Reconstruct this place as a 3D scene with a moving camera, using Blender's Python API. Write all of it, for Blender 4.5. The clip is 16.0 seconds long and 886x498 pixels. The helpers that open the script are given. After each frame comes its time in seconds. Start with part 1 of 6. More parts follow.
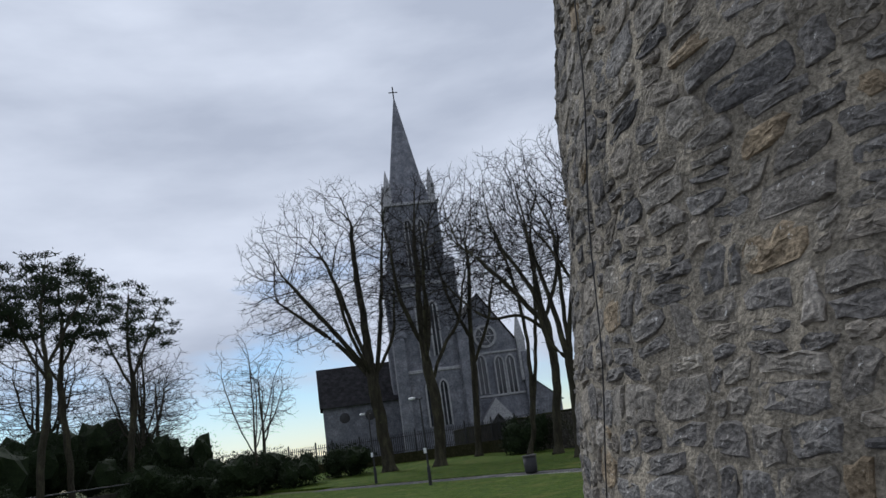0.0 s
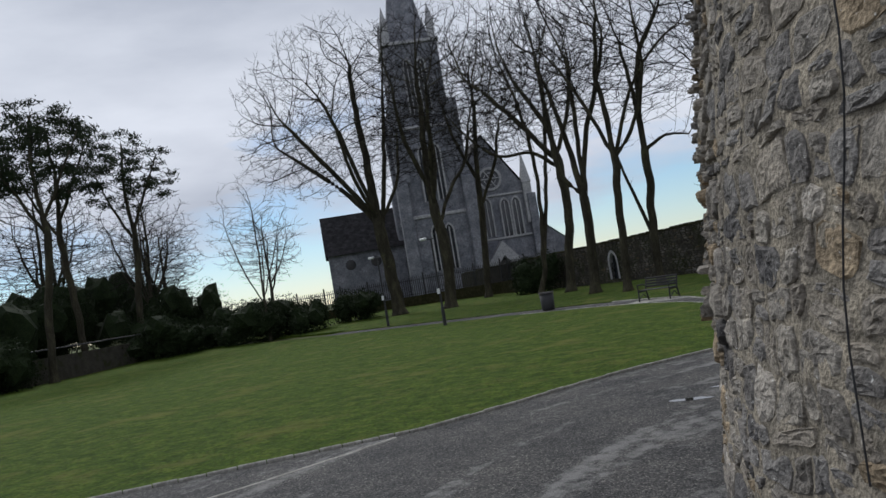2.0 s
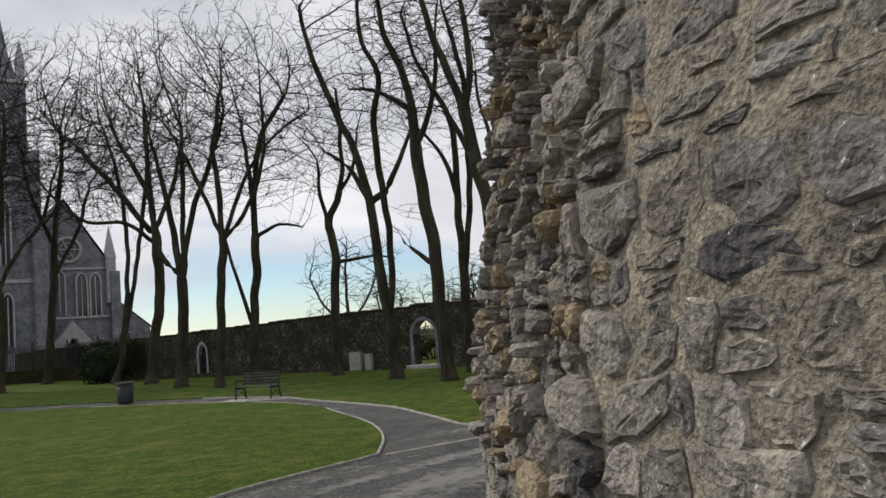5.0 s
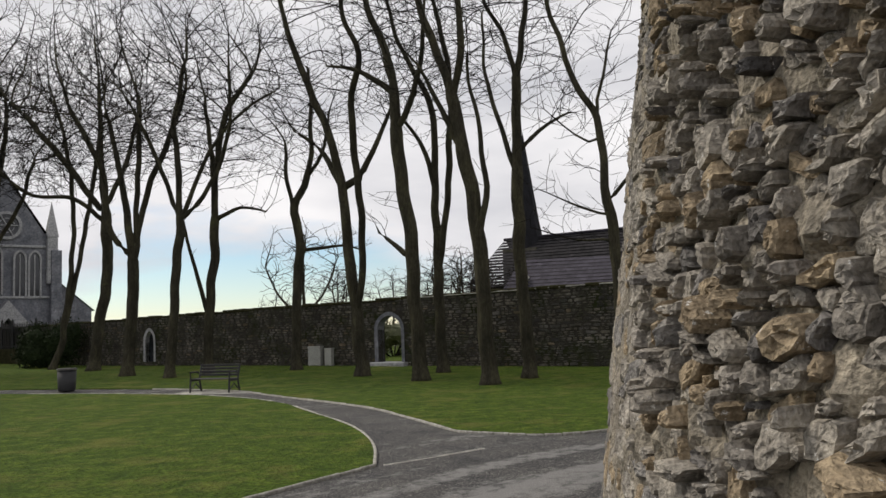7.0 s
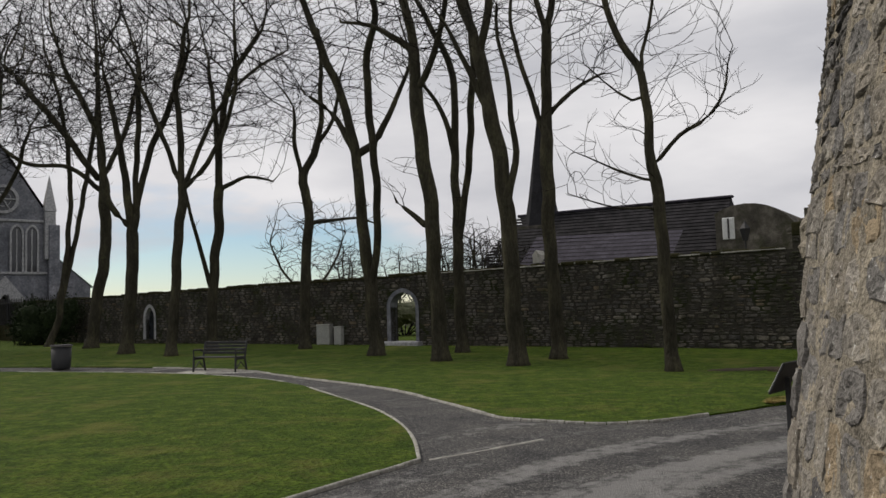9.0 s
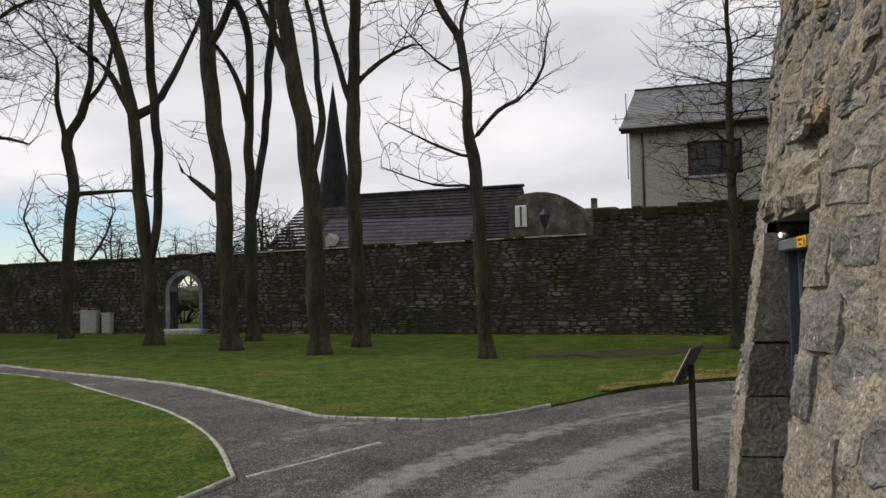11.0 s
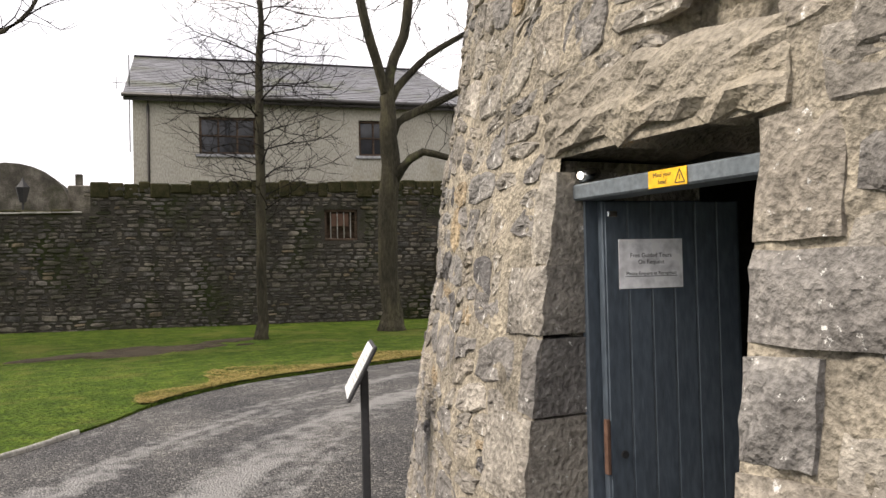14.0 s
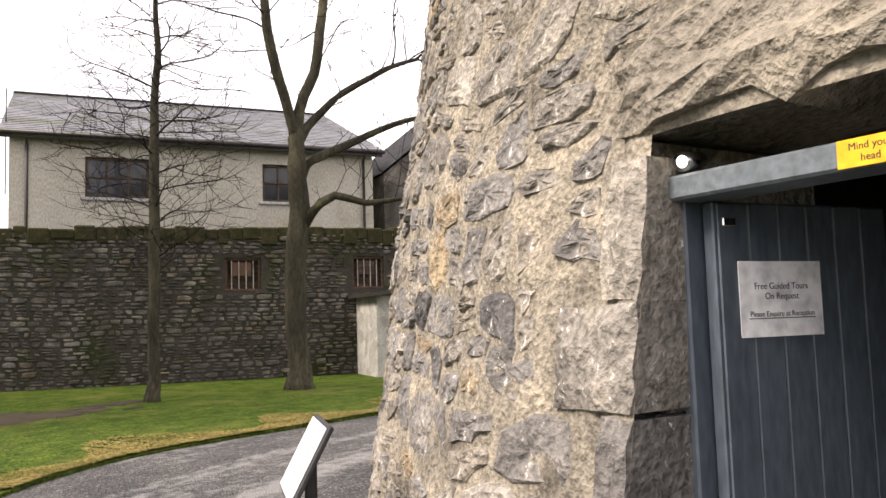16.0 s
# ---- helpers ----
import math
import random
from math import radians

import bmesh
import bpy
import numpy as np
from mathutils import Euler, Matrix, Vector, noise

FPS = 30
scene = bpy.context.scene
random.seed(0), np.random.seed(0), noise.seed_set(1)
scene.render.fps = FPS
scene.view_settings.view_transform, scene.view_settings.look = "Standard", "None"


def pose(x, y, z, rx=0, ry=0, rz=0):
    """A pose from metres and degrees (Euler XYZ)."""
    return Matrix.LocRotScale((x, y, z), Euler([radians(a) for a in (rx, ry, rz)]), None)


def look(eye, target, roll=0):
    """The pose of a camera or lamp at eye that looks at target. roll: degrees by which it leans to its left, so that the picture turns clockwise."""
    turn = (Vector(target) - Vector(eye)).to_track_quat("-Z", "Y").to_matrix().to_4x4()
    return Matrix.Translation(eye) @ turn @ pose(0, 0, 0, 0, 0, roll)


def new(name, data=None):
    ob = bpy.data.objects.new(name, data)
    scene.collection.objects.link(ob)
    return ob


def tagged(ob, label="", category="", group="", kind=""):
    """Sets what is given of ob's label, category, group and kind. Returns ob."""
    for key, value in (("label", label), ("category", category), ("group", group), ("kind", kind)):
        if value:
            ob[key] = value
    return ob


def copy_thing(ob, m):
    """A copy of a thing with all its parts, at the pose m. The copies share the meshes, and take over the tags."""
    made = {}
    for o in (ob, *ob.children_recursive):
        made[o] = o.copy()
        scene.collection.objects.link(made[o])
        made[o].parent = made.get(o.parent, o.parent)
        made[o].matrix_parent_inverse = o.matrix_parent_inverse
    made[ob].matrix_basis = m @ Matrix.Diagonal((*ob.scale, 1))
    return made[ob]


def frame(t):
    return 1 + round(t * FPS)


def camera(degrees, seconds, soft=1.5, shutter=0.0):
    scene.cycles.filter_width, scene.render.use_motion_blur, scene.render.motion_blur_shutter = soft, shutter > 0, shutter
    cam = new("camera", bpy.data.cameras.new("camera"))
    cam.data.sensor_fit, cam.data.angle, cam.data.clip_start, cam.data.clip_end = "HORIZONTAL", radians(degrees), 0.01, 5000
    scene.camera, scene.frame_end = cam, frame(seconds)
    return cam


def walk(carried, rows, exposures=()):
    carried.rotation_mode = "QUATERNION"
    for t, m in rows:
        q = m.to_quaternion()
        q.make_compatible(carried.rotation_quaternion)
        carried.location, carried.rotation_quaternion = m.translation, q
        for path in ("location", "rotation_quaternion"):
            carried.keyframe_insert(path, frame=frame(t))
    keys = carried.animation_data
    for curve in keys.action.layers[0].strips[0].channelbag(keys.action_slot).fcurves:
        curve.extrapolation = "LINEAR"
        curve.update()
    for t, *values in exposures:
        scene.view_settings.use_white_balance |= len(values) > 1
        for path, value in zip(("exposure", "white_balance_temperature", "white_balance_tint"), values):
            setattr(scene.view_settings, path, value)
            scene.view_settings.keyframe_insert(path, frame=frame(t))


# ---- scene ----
cam = camera(56.0, 16.0)
PATH = [
    (0, (5.45, -4.244, 2.228), (4.262, -2.695, 2.665), -8.1),
    (0.5, (5.051, -3.938, 2.176), (3.876, -2.355, 2.514), -6.4),
    (1, (4.592, -3.611, 2.122), (3.39, -2.037, 2.403), -7.4),
    (1.5, (4.176, -3.308, 2.07), (2.989, -1.711, 2.271), -8.2),
    (2, (3.69, -3.022, 2.027), (2.433, -1.469, 2.11), -9.6),
    (2.5, (3.291, -2.705, 2.001), (2.082, -1.112, 2.036), -10.3),
    (3, (2.898, -2.317, 1.993), (1.705, -0.714, 2.076), -9.4),
    (3.5, (2.561, -1.909, 1.974), (1.623, -0.147, 2.095), -6.6),
    (4, (2.226, -1.444, 1.987), (1.526, 0.418, 2.197), -6.9),
    (4.5, (1.869, -1.064, 1.944), (1.373, 0.862, 2.163), -5.3),
    (4.7, (1.77, -0.899, 1.924), (1.369, 1.05, 2.126), -5.7),
    (6.8, (0.418, 0.668, 1.952), (0.145, 2.641, 2.134), -2.3),
    (7, (0.327, 0.854, 1.937), (0.089, 2.831, 2.119), -2.1),
    (7.5, (0.068, 1.386, 1.92), (-0.17, 3.362, 2.117), -2.3),
    (8, (-0.222, 1.817, 1.899), (-0.48, 3.792, 2.082), -1.6),
    (8.2, (-0.297, 2.001, 1.86), (-0.555, 3.976, 2.032), -1.6),
    (10.3, (-1.093, 3.992, 1.741), (-1.034, 5.987, 1.857), -1.6),
    (10.5, (-1.142, 4.167, 1.716), (-0.99, 6.157, 1.832), -1.6),
    (11, (-1.305, 4.685, 1.684), (-1.023, 6.663, 1.781), -1.3),
    (11.5, (-1.4, 5.158, 1.658), (-0.816, 7.07, 1.706), -1.3),
    (12, (-1.408, 5.67, 1.638), (-0.61, 7.503, 1.7), -1.2),
    (12.5, (-1.459, 6.121, 1.618), (-0.496, 7.872, 1.696), -0.1),
    (13, (-1.379, 6.577, 1.588), (-0.244, 8.222, 1.646), 0.2),
    (13.5, (-1.341, 6.994, 1.591), (-0.104, 8.566, 1.632), -0.4),
    (14, (-1.3, 7.381, 1.603), (0.07, 8.837, 1.648), -1.4),
    (14.5, (-1.136, 7.776, 1.599), (0.238, 9.227, 1.671), -2.3),
    (15, (-1.017, 8.116, 1.587), (0.42, 9.504, 1.681), -2.6),
    (15.5, (-0.84, 8.372, 1.552), (0.652, 9.699, 1.655), -2.3),
    (16, (-0.613, 8.601, 1.574), (0.92, 9.874, 1.74), -1.8),
]
walk(cam, [(t, look(eye, target, roll)) for t, eye, target, roll in PATH],
     [(0.0, -0.3, 5750, 10), (3.5, -0.25, 6300, 10), (4.7, -0.08, 6500, 10), (7.0, 0.02, 6750, 11), (8.0, -0.3, 6700, 11), (8.2, -0.3, 6700, 11), (10.5, -0.06, 6700, 11), (11.0, 0.0, 6700, 11), (11.5, 0.35, 6750, 11), (12.0, 0.45, 6800, 12), (12.5, 0.52, 6900, 13), (13.0, 0.66, 7000, 13), (14.0, 1.05, 6950, 14), (15.0, 1.28, 7000, 17), (16.0, 1.38, 7050, 18)])

# ---- world and sun ----
world = bpy.data.worlds.new("sky")
scene.world = world
world.use_nodes = True
wn, wl = world.node_tree.nodes, world.node_tree.links
wn.clear()
w_out = wn.new("ShaderNodeOutputWorld")
w_bg = wn.new("ShaderNodeBackground")
w_sky = wn.new("ShaderNodeTexSky")
w_sky.sky_type = "NISHITA"
w_sky.sun_disc = False
w_sky.sun_elevation = radians(42)
w_sky.sun_rotation = radians(-65.6)
w_sky.dust_density, w_sky.ozone_density, w_sky.air_density = 0.1, 4.0, 1.0
w_co = wn.new("ShaderNodeTexCoord")
w_map = wn.new("ShaderNodeMapping")
w_map.inputs["Scale"].default_value = (1.0, 1.0, 3.2)
w_map.inputs["Location"].default_value = (0.35, 0.1, 0.0)
w_n = wn.new("ShaderNodeTexNoise")
w_n.inputs["Scale"].default_value = 2.1
w_n.inputs["Detail"].default_value = 7.0
w_n.inputs["Roughness"].default_value = 0.52
w_r = wn.new("ShaderNodeValToRGB")
w_r.color_ramp.elements[0].position, w_r.color_ramp.elements[1].position = 0.30, 0.44
w_n2 = wn.new("ShaderNodeTexNoise")
w_n2.inputs["Scale"].default_value = 3.0
w_n2.inputs["Detail"].default_value = 6.0
w_r2 = wn.new("ShaderNodeValToRGB")
w_r2.color_ramp.elements[0].position, w_r2.color_ramp.elements[1].position = 0.32, 0.68
w_r2.color_ramp.elements[0].color = (0.60, 0.62, 0.68, 1)
w_r2.color_ramp.elements[1].color = (0.94, 0.945, 0.98, 1)
w_sc = wn.new("ShaderNodeVectorMath")
w_sc.operation = "SCALE"
w_sc.inputs[3].default_value = 0.11
w_mix = wn.new("ShaderNodeMix")
w_mix.data_type = "RGBA"
wl.new(w_co.outputs["Generated"], w_map.inputs["Vector"])
wl.new(w_map.outputs[0], w_n.inputs["Vector"])
wl.new(w_map.outputs[0], w_n2.inputs["Vector"])
w_sep = wn.new("ShaderNodeSeparateXYZ")
w_lift = wn.new("ShaderNodeMath")
w_lift.operation = "MULTIPLY_ADD"
w_lift.inputs[1].default_value, w_lift.inputs[2].default_value = 1.0, 0.14
w_add = wn.new("ShaderNodeMath")
wl.new(w_co.outputs["Generated"], w_sep.inputs[0])
wl.new(w_sep.outputs["Z"], w_lift.inputs[0])
wl.new(w_n.outputs[0], w_add.inputs[0])
w_side = wn.new("ShaderNodeVectorMath")
w_side.operation = "DOT_PRODUCT"
w_side.inputs[1].default_value = (-0.80, 0.60, 0)
w_cover = wn.new("ShaderNodeMath")
w_cover.operation = "MULTIPLY_ADD"
w_cover.inputs[1].default_value = -0.40
wl.new(w_co.outputs["Generated"], w_side.inputs[0])
wl.new(w_side.outputs["Value"], w_cover.inputs[0])
wl.new(w_lift.outputs[0], w_cover.inputs[2])
wl.new(w_cover.outputs[0], w_add.inputs[1])
wl.new(w_add.outputs[0], w_r.inputs[0])
wl.new(w_n2.outputs[0], w_r2.inputs[0])
wl.new(w_sky.outputs[0], w_sc.inputs[0])
wl.new(w_r.outputs[0], w_mix.inputs[0])
wl.new(w_sc.outputs[0], w_mix.inputs[6])
wl.new(w_r2.outputs[0], w_mix.inputs[7])
wl.new(w_mix.outputs[2], w_bg.inputs[0])
w_bg.inputs[1].default_value = 1.0
wl.new(w_bg.outputs[0], w_out.inputs[0])
sun = new("sun", bpy.data.lights.new("sun", "SUN"))
sun.data.energy, sun.data.angle, sun.data.color = 2.3, radians(16), (1.0, 0.95, 0.87)
sun.matrix_world = look((-66, 30, 69), (0, 0, 0))


# ---- materials ----
def node_mat(name, rough=0.85, metal=0.0):
    m = bpy.data.materials.new(name)
    m.use_nodes = True
    b = m.node_tree.nodes["Principled BSDF"]
    b.inputs["Roughness"].default_value, b.inputs["Metallic"].default_value = rough, metal
    b.inputs["Specular IOR Level"].default_value = 0.12 if rough > 0.7 else 0.5
    return m, m.node_tree.nodes, m.node_tree.links, b


def surface(name, colours, scale=4.0, detail=6.0, fine=40.0, bump=0.3, rough=0.85, metal=0.0, spread=0.0, stretch=(1, 1, 1), spots=None, depth=0.02, spot_turn=0, spot_stretch=(1, 1, 1), tones=None, grains=(0.72, 1.25)):
    """Noise between given colours, with fine grain, relief and, with spread, a shift of brightness from piece to piece."""
    m, n, l, b = node_mat(name, rough, metal)
    co = n.new("ShaderNodeTexCoord")
    mp = n.new("ShaderNodeMapping")
    mp.inputs["Scale"].default_value = stretch
    l.new(co.outputs["Object"], mp.inputs[0])
    a = n.new("ShaderNodeTexNoise")
    a.inputs["Scale"].default_value, a.inputs["Detail"].default_value, a.inputs["Roughness"].default_value = scale, detail, 0.62
    f = n.new("ShaderNodeTexNoise")
    f.inputs["Scale"].default_value, f.inputs["Detail"].default_value = fine, 4.0
    l.new(mp.outputs[0], a.inputs["Vector"])
    l.new(mp.outputs[0], f.inputs["Vector"])
    r = n.new("ShaderNodeValToRGB")
    while len(r.color_ramp.elements) < len(colours):
        r.color_ramp.elements.new(0.5)
    for i, c in enumerate(colours):
        r.color_ramp.elements[i].position = 0.28 + 0.44 * i / max(1, len(colours) - 1)
        r.color_ramp.elements[i].color = (*c, 1)
    l.new(a.outputs[0], r.inputs[0])
    grain = n.new("ShaderNodeMapRange")
    grain.inputs[1].default_value, grain.inputs[2].default_value = 0.3, 0.7
    grain.inputs[3].default_value, grain.inputs[4].default_value = grains
    l.new(f.outputs[0], grain.inputs[0])
    value = grain.outputs[0]
    if spread:
        oi = n.new("ShaderNodeObjectInfo")
        vr = n.new("ShaderNodeTexVoronoi")
        vr.inputs["Scale"].default_value = 3.3
        l.new(mp.outputs[0], vr.inputs["Vector"])
        sep = n.new("ShaderNodeSeparateColor")
        l.new(vr.outputs["Color"], sep.inputs[0])
        add = n.new("ShaderNodeMath")
        l.new(oi.outputs["Random"], add.inputs[0])
        l.new(sep.outputs[0], add.inputs[1])
        fr = n.new("ShaderNodeMath")
        fr.operation = "FRACT"
        l.new(add.outputs[0], fr.inputs[0])
        ra = n.new("ShaderNodeMapRange")
        ra.inputs[3].default_value, ra.inputs[4].default_value = 1 - spread, 1 + spread
        l.new(fr.outputs[0], ra.inputs[0])
        mu = n.new("ShaderNodeMath")
        mu.operation = "MULTIPLY"
        l.new(value, mu.inputs[0])
        l.new(ra.outputs[0], mu.inputs[1])
        value = mu.outputs[0]
    sc = n.new("ShaderNodeVectorMath")
    sc.operation = "SCALE"
    l.new(r.outputs[0], sc.inputs[0])
    l.new(value, sc.inputs[3])
    colour = sc.outputs[0]
    if tones:
        at = n.new("ShaderNodeAttribute")
        at.attribute_name = "tone"
        tr = n.new("ShaderNodeValToRGB")
        tr.color_ramp.interpolation = "CONSTANT"
        while len(tr.color_ramp.elements) < len(tones):
            tr.color_ramp.elements.new(0.5)
        for i, (pos, c) in enumerate(tones):
            tr.color_ramp.elements[i].position = pos
            tr.color_ramp.elements[i].color = (*c, 1)
        l.new(at.outputs["Fac"], tr.inputs[0])
        tm = n.new("ShaderNodeMix")
        tm.data_type, tm.blend_type = "RGBA", "MULTIPLY"
        tm.inputs[0].default_value = 1.0
        l.new(colour, tm.inputs[6])
        l.new(tr.outputs[0], tm.inputs[7])
        colour = tm.outputs[2]
    if spots:
        tint, size, low, high = spots
        sp = n.new("ShaderNodeTexNoise")
        sp.inputs["Scale"].default_value, sp.inputs["Detail"].default_value, sp.inputs["Roughness"].default_value = size, 8.0, 0.7
        sm = n.new("ShaderNodeMapping")
        sm.inputs["Rotation"].default_value = (0, 0, radians(-spot_turn))
        sm2 = n.new("ShaderNodeMapping")
        sm2.inputs["Scale"].default_value = spot_stretch
        l.new(co.outputs["Object"], sm.inputs[0])
        l.new(sm.outputs[0], sm2.inputs[0])
        l.new(sm2.outputs[0], sp.inputs["Vector"])
        sr = n.new("ShaderNodeMapRange")
        sr.inputs[1].default_value, sr.inputs[2].default_value = low, high
        l.new(sp.outputs[0], sr.inputs[0])
        mx = n.new("ShaderNodeMix")
        mx.data_type = "RGBA"
        l.new(sr.outputs[0], mx.inputs[0])
        l.new(colour, mx.inputs[6])
        mx.inputs[7].default_value = (*tint, 1)
        colour = mx.outputs[2]
    l.new(colour, b.inputs["Base Color"])
    if bump:
        bp = n.new("ShaderNodeBump")
        bp.inputs["Strength"].default_value, bp.inputs["Distance"].default_value = bump, depth
        su = n.new("ShaderNodeMath")
        l.new(a.outputs[0], su.inputs[0])
        l.new(f.outputs[0], su.inputs[1])
        l.new(su.outputs[0], bp.inputs["Height"])
        l.new(bp.outputs[0], b.inputs["Normal"])
    return m


TOWER_TONES = [(0.0, (0.50, 0.51, 0.55)), (0.05, (0.80, 0.80, 0.82)), (0.25, (0.97, 0.95, 0.92)), (0.46, (1.10, 1.05, 0.97)), (0.62, (0.88, 0.89, 0.92)), (0.76, (1.2, 1.17, 1.11)), (0.91, (1.3, 1.10, 0.82)), (0.97, (1.5, 1.46, 1.4))]
STONE_TONES = [(0.0, (0.55, 0.56, 0.58)), (0.07, (0.82, 0.81, 0.80)), (0.28, (0.96, 0.94, 0.91)), (0.5, (1.10, 1.05, 0.97)), (0.66, (0.88, 0.88, 0.90)), (0.8, (1.2, 1.15, 1.06)), (0.93, (1.25, 1.08, 0.85)), (0.97, (0.66, 0.64, 0.62))]
M_STONE = surface("tower_stone", [(0.095, 0.088, 0.079), (0.172, 0.161, 0.146), (0.245, 0.23, 0.207), (0.33, 0.305, 0.264)], 3.0, 12, 38, 0.9, 0.9, spots=((0.60, 0.59, 0.56), 24.0, 0.625, 0.665), depth=0.03, tones=TOWER_TONES, grains=(0.62, 1.38))
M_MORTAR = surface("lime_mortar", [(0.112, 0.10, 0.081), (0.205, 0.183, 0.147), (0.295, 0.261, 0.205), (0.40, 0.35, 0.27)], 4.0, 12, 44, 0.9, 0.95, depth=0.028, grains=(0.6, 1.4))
M_QUOIN = surface("dressed_limestone", [(0.19, 0.17, 0.15), (0.29, 0.265, 0.225), (0.42, 0.36, 0.26)], 2.4, 10, 30, 0.9, 0.9, spread=0.3, depth=0.05, spots=((0.6, 0.58, 0.53), 6.0, 0.62, 0.72))
M_WALL = surface("garden_wall_stone", [(0.036, 0.034, 0.030), (0.095, 0.089, 0.079), (0.23, 0.216, 0.195)], 1.3, 8, 20, 0.7, 0.92, spots=((0.036, 0.040, 0.018), 0.8, 0.50, 0.66), tones=STONE_TONES)
M_WALLJOINT = surface("garden_wall_mortar", [(0.032, 0.03, 0.025), (0.07, 0.063, 0.052)], 2, 8, 30, 0.8, 0.95, spots=((0.03, 0.036, 0.015), 0.7, 0.5, 0.62))
M_MOSS = surface("moss", [(0.018, 0.02, 0.008), (0.035, 0.034, 0.015), (0.06, 0.05, 0.026)], 5, 8, 50, 1.0, 0.95)
M_GRASS = surface("grass", [(0.028, 0.056, 0.006), (0.060, 0.099, 0.010), (0.104, 0.140, 0.018)], 2.6, 12, 17, 1.0, 0.95, spots=((0.15, 0.145, 0.036), 0.55, 0.52, 0.74), depth=0.14, grains=(0.5, 1.5))
M_STRAW = surface("dry_grass", [(0.10, 0.125, 0.018), (0.22, 0.19, 0.06), (0.32, 0.25, 0.09), (0.20, 0.18, 0.05)], 1.7, 12, 20, 1.0, 0.95, depth=0.08, grains=(0.5, 1.5))
M_SOIL = surface("bare_soil", [(0.04, 0.034, 0.024), (0.075, 0.06, 0.04)], 2, 8, 40, 1.0, 0.95)
M_FAR = surface("rough_ground", [(0.05, 0.06, 0.02), (0.075, 0.085, 0.03)], 0.2, 6, 5, 0.3, 0.95)
M_KERB = surface("concrete_edging", [(0.26, 0.25, 0.22), (0.42, 0.41, 0.37)], 3, 7, 30, 0.4, 0.9, spread=0.2)
M_BARK = surface("bark", [(0.020, 0.019, 0.014), (0.044, 0.040, 0.028), (0.085, 0.078, 0.048)], 3, 8, 25, 1.0, 0.95, stretch=(1, 1, 0.3), spots=((0.10, 0.105, 0.05), 1.3, 0.60, 0.72), depth=0.05)
M_TWIG = surface("twig_bark", [(0.008, 0.007, 0.006), (0.016, 0.013, 0.011)], 2, 4, 10, 0.0, 0.9)
M_LEAF = surface("evergreen_leaves", [(0.009, 0.015, 0.006), (0.022, 0.034, 0.012)], 2, 5, 12, 0.0, 0.85)
M_LEAF_LIGHT = surface("shrub_leaves", [(0.05, 0.06, 0.02), (0.09, 0.095, 0.035)], 2, 5, 12, 0.0, 0.6)
M_CHURCH = surface("grey_limestone_ashlar", [(0.105, 0.112, 0.13), (0.175, 0.18, 0.203), (0.265, 0.265, 0.288)], 0.9, 9, 6, 0.5, 0.9, spread=0.12)
M_CHURCH_TRIM = surface("pale_dressed_stone", [(0.28, 0.28, 0.29), (0.42, 0.42, 0.43)], 1, 6, 8, 0.3, 0.9)
M_SLATE = surface("slate", [(0.012, 0.012, 0.013), (0.022, 0.021, 0.023), (0.038, 0.036, 0.039)], 1.5, 8, 20, 0.3, 0.9, spread=0.3)
M_SLATE_MOSSY = surface("mossy_slate", [(0.06, 0.06, 0.062), (0.11, 0.11, 0.12), (0.15, 0.15, 0.16)], 1.5, 7, 20, 0.3, 0.42, spread=0.3, spots=((0.055, 0.06, 0.028), 0.6, 0.5, 0.62))
M_SLATE_PURPLE = surface("purple_slate", [(0.034, 0.031, 0.041), (0.058, 0.053, 0.068)], 1.5, 7, 20, 0.3, 0.75, spread=0.25)
M_GLASS = surface("dark_window_glass", [(0.015, 0.017, 0.02), (0.03, 0.033, 0.04)], 1, 2, 3, 0.0, 0.08)
M_RENDER = surface("cream_render", [(0.30, 0.28, 0.23), (0.41, 0.39, 0.33), (0.46, 0.44, 0.38)], 0.5, 8, 30, 0.25, 0.92, stretch=(1, 1, 0.35), spots=((0.25, 0.22, 0.13), 0.55, 0.55, 0.8))
M_TIMBER = surface("weathered_brown_timber", [(0.05, 0.035, 0.025), (0.10, 0.07, 0.05)], 4, 6, 30, 0.3, 0.8, stretch=(1, 1, 5), spread=0.25)
M_RUST = surface("rusty_brown_board", [(0.09, 0.055, 0.04), (0.15, 0.085, 0.06)], 4, 6, 30, 0.3, 0.85)
M_BLACK = surface("black_painted_metal", [(0.012, 0.012, 0.013), (0.022, 0.022, 0.024)], 3, 4, 40, 0.1, 0.65)
M_PIPE = surface("dark_gutter_plastic", [(0.02, 0.018, 0.016), (0.035, 0.03, 0.028)], 3, 4, 40, 0.1, 0.5)
M_DOOR = surface("blue_grey_door_paint", [(0.058, 0.075, 0.094), (0.074, 0.094, 0.116), (0.092, 0.113, 0.136)], 2, 6, 40, 0.12, 0.5, stretch=(1, 1, 0.3), spread=0.06)
M_GROOVE = surface("worn_groove_paint", [(0.10, 0.12, 0.14), (0.16, 0.18, 0.20)], 6, 6, 40, 0.1, 0.7)
M_BEAM = surface("grey_painted_beam", [(0.10, 0.12, 0.135), (0.14, 0.16, 0.175)], 3, 6, 40, 0.1, 0.5)
M_PAPER = surface("white_paper", [(0.87, 0.87, 0.89), (0.92, 0.92, 0.93)], 1, 3, 20, 0.03, 0.6)
M_INK = surface("black_ink", [(0.02, 0.02, 0.022), (0.03, 0.03, 0.032)], 3, 2, 20, 0.0, 0.7)
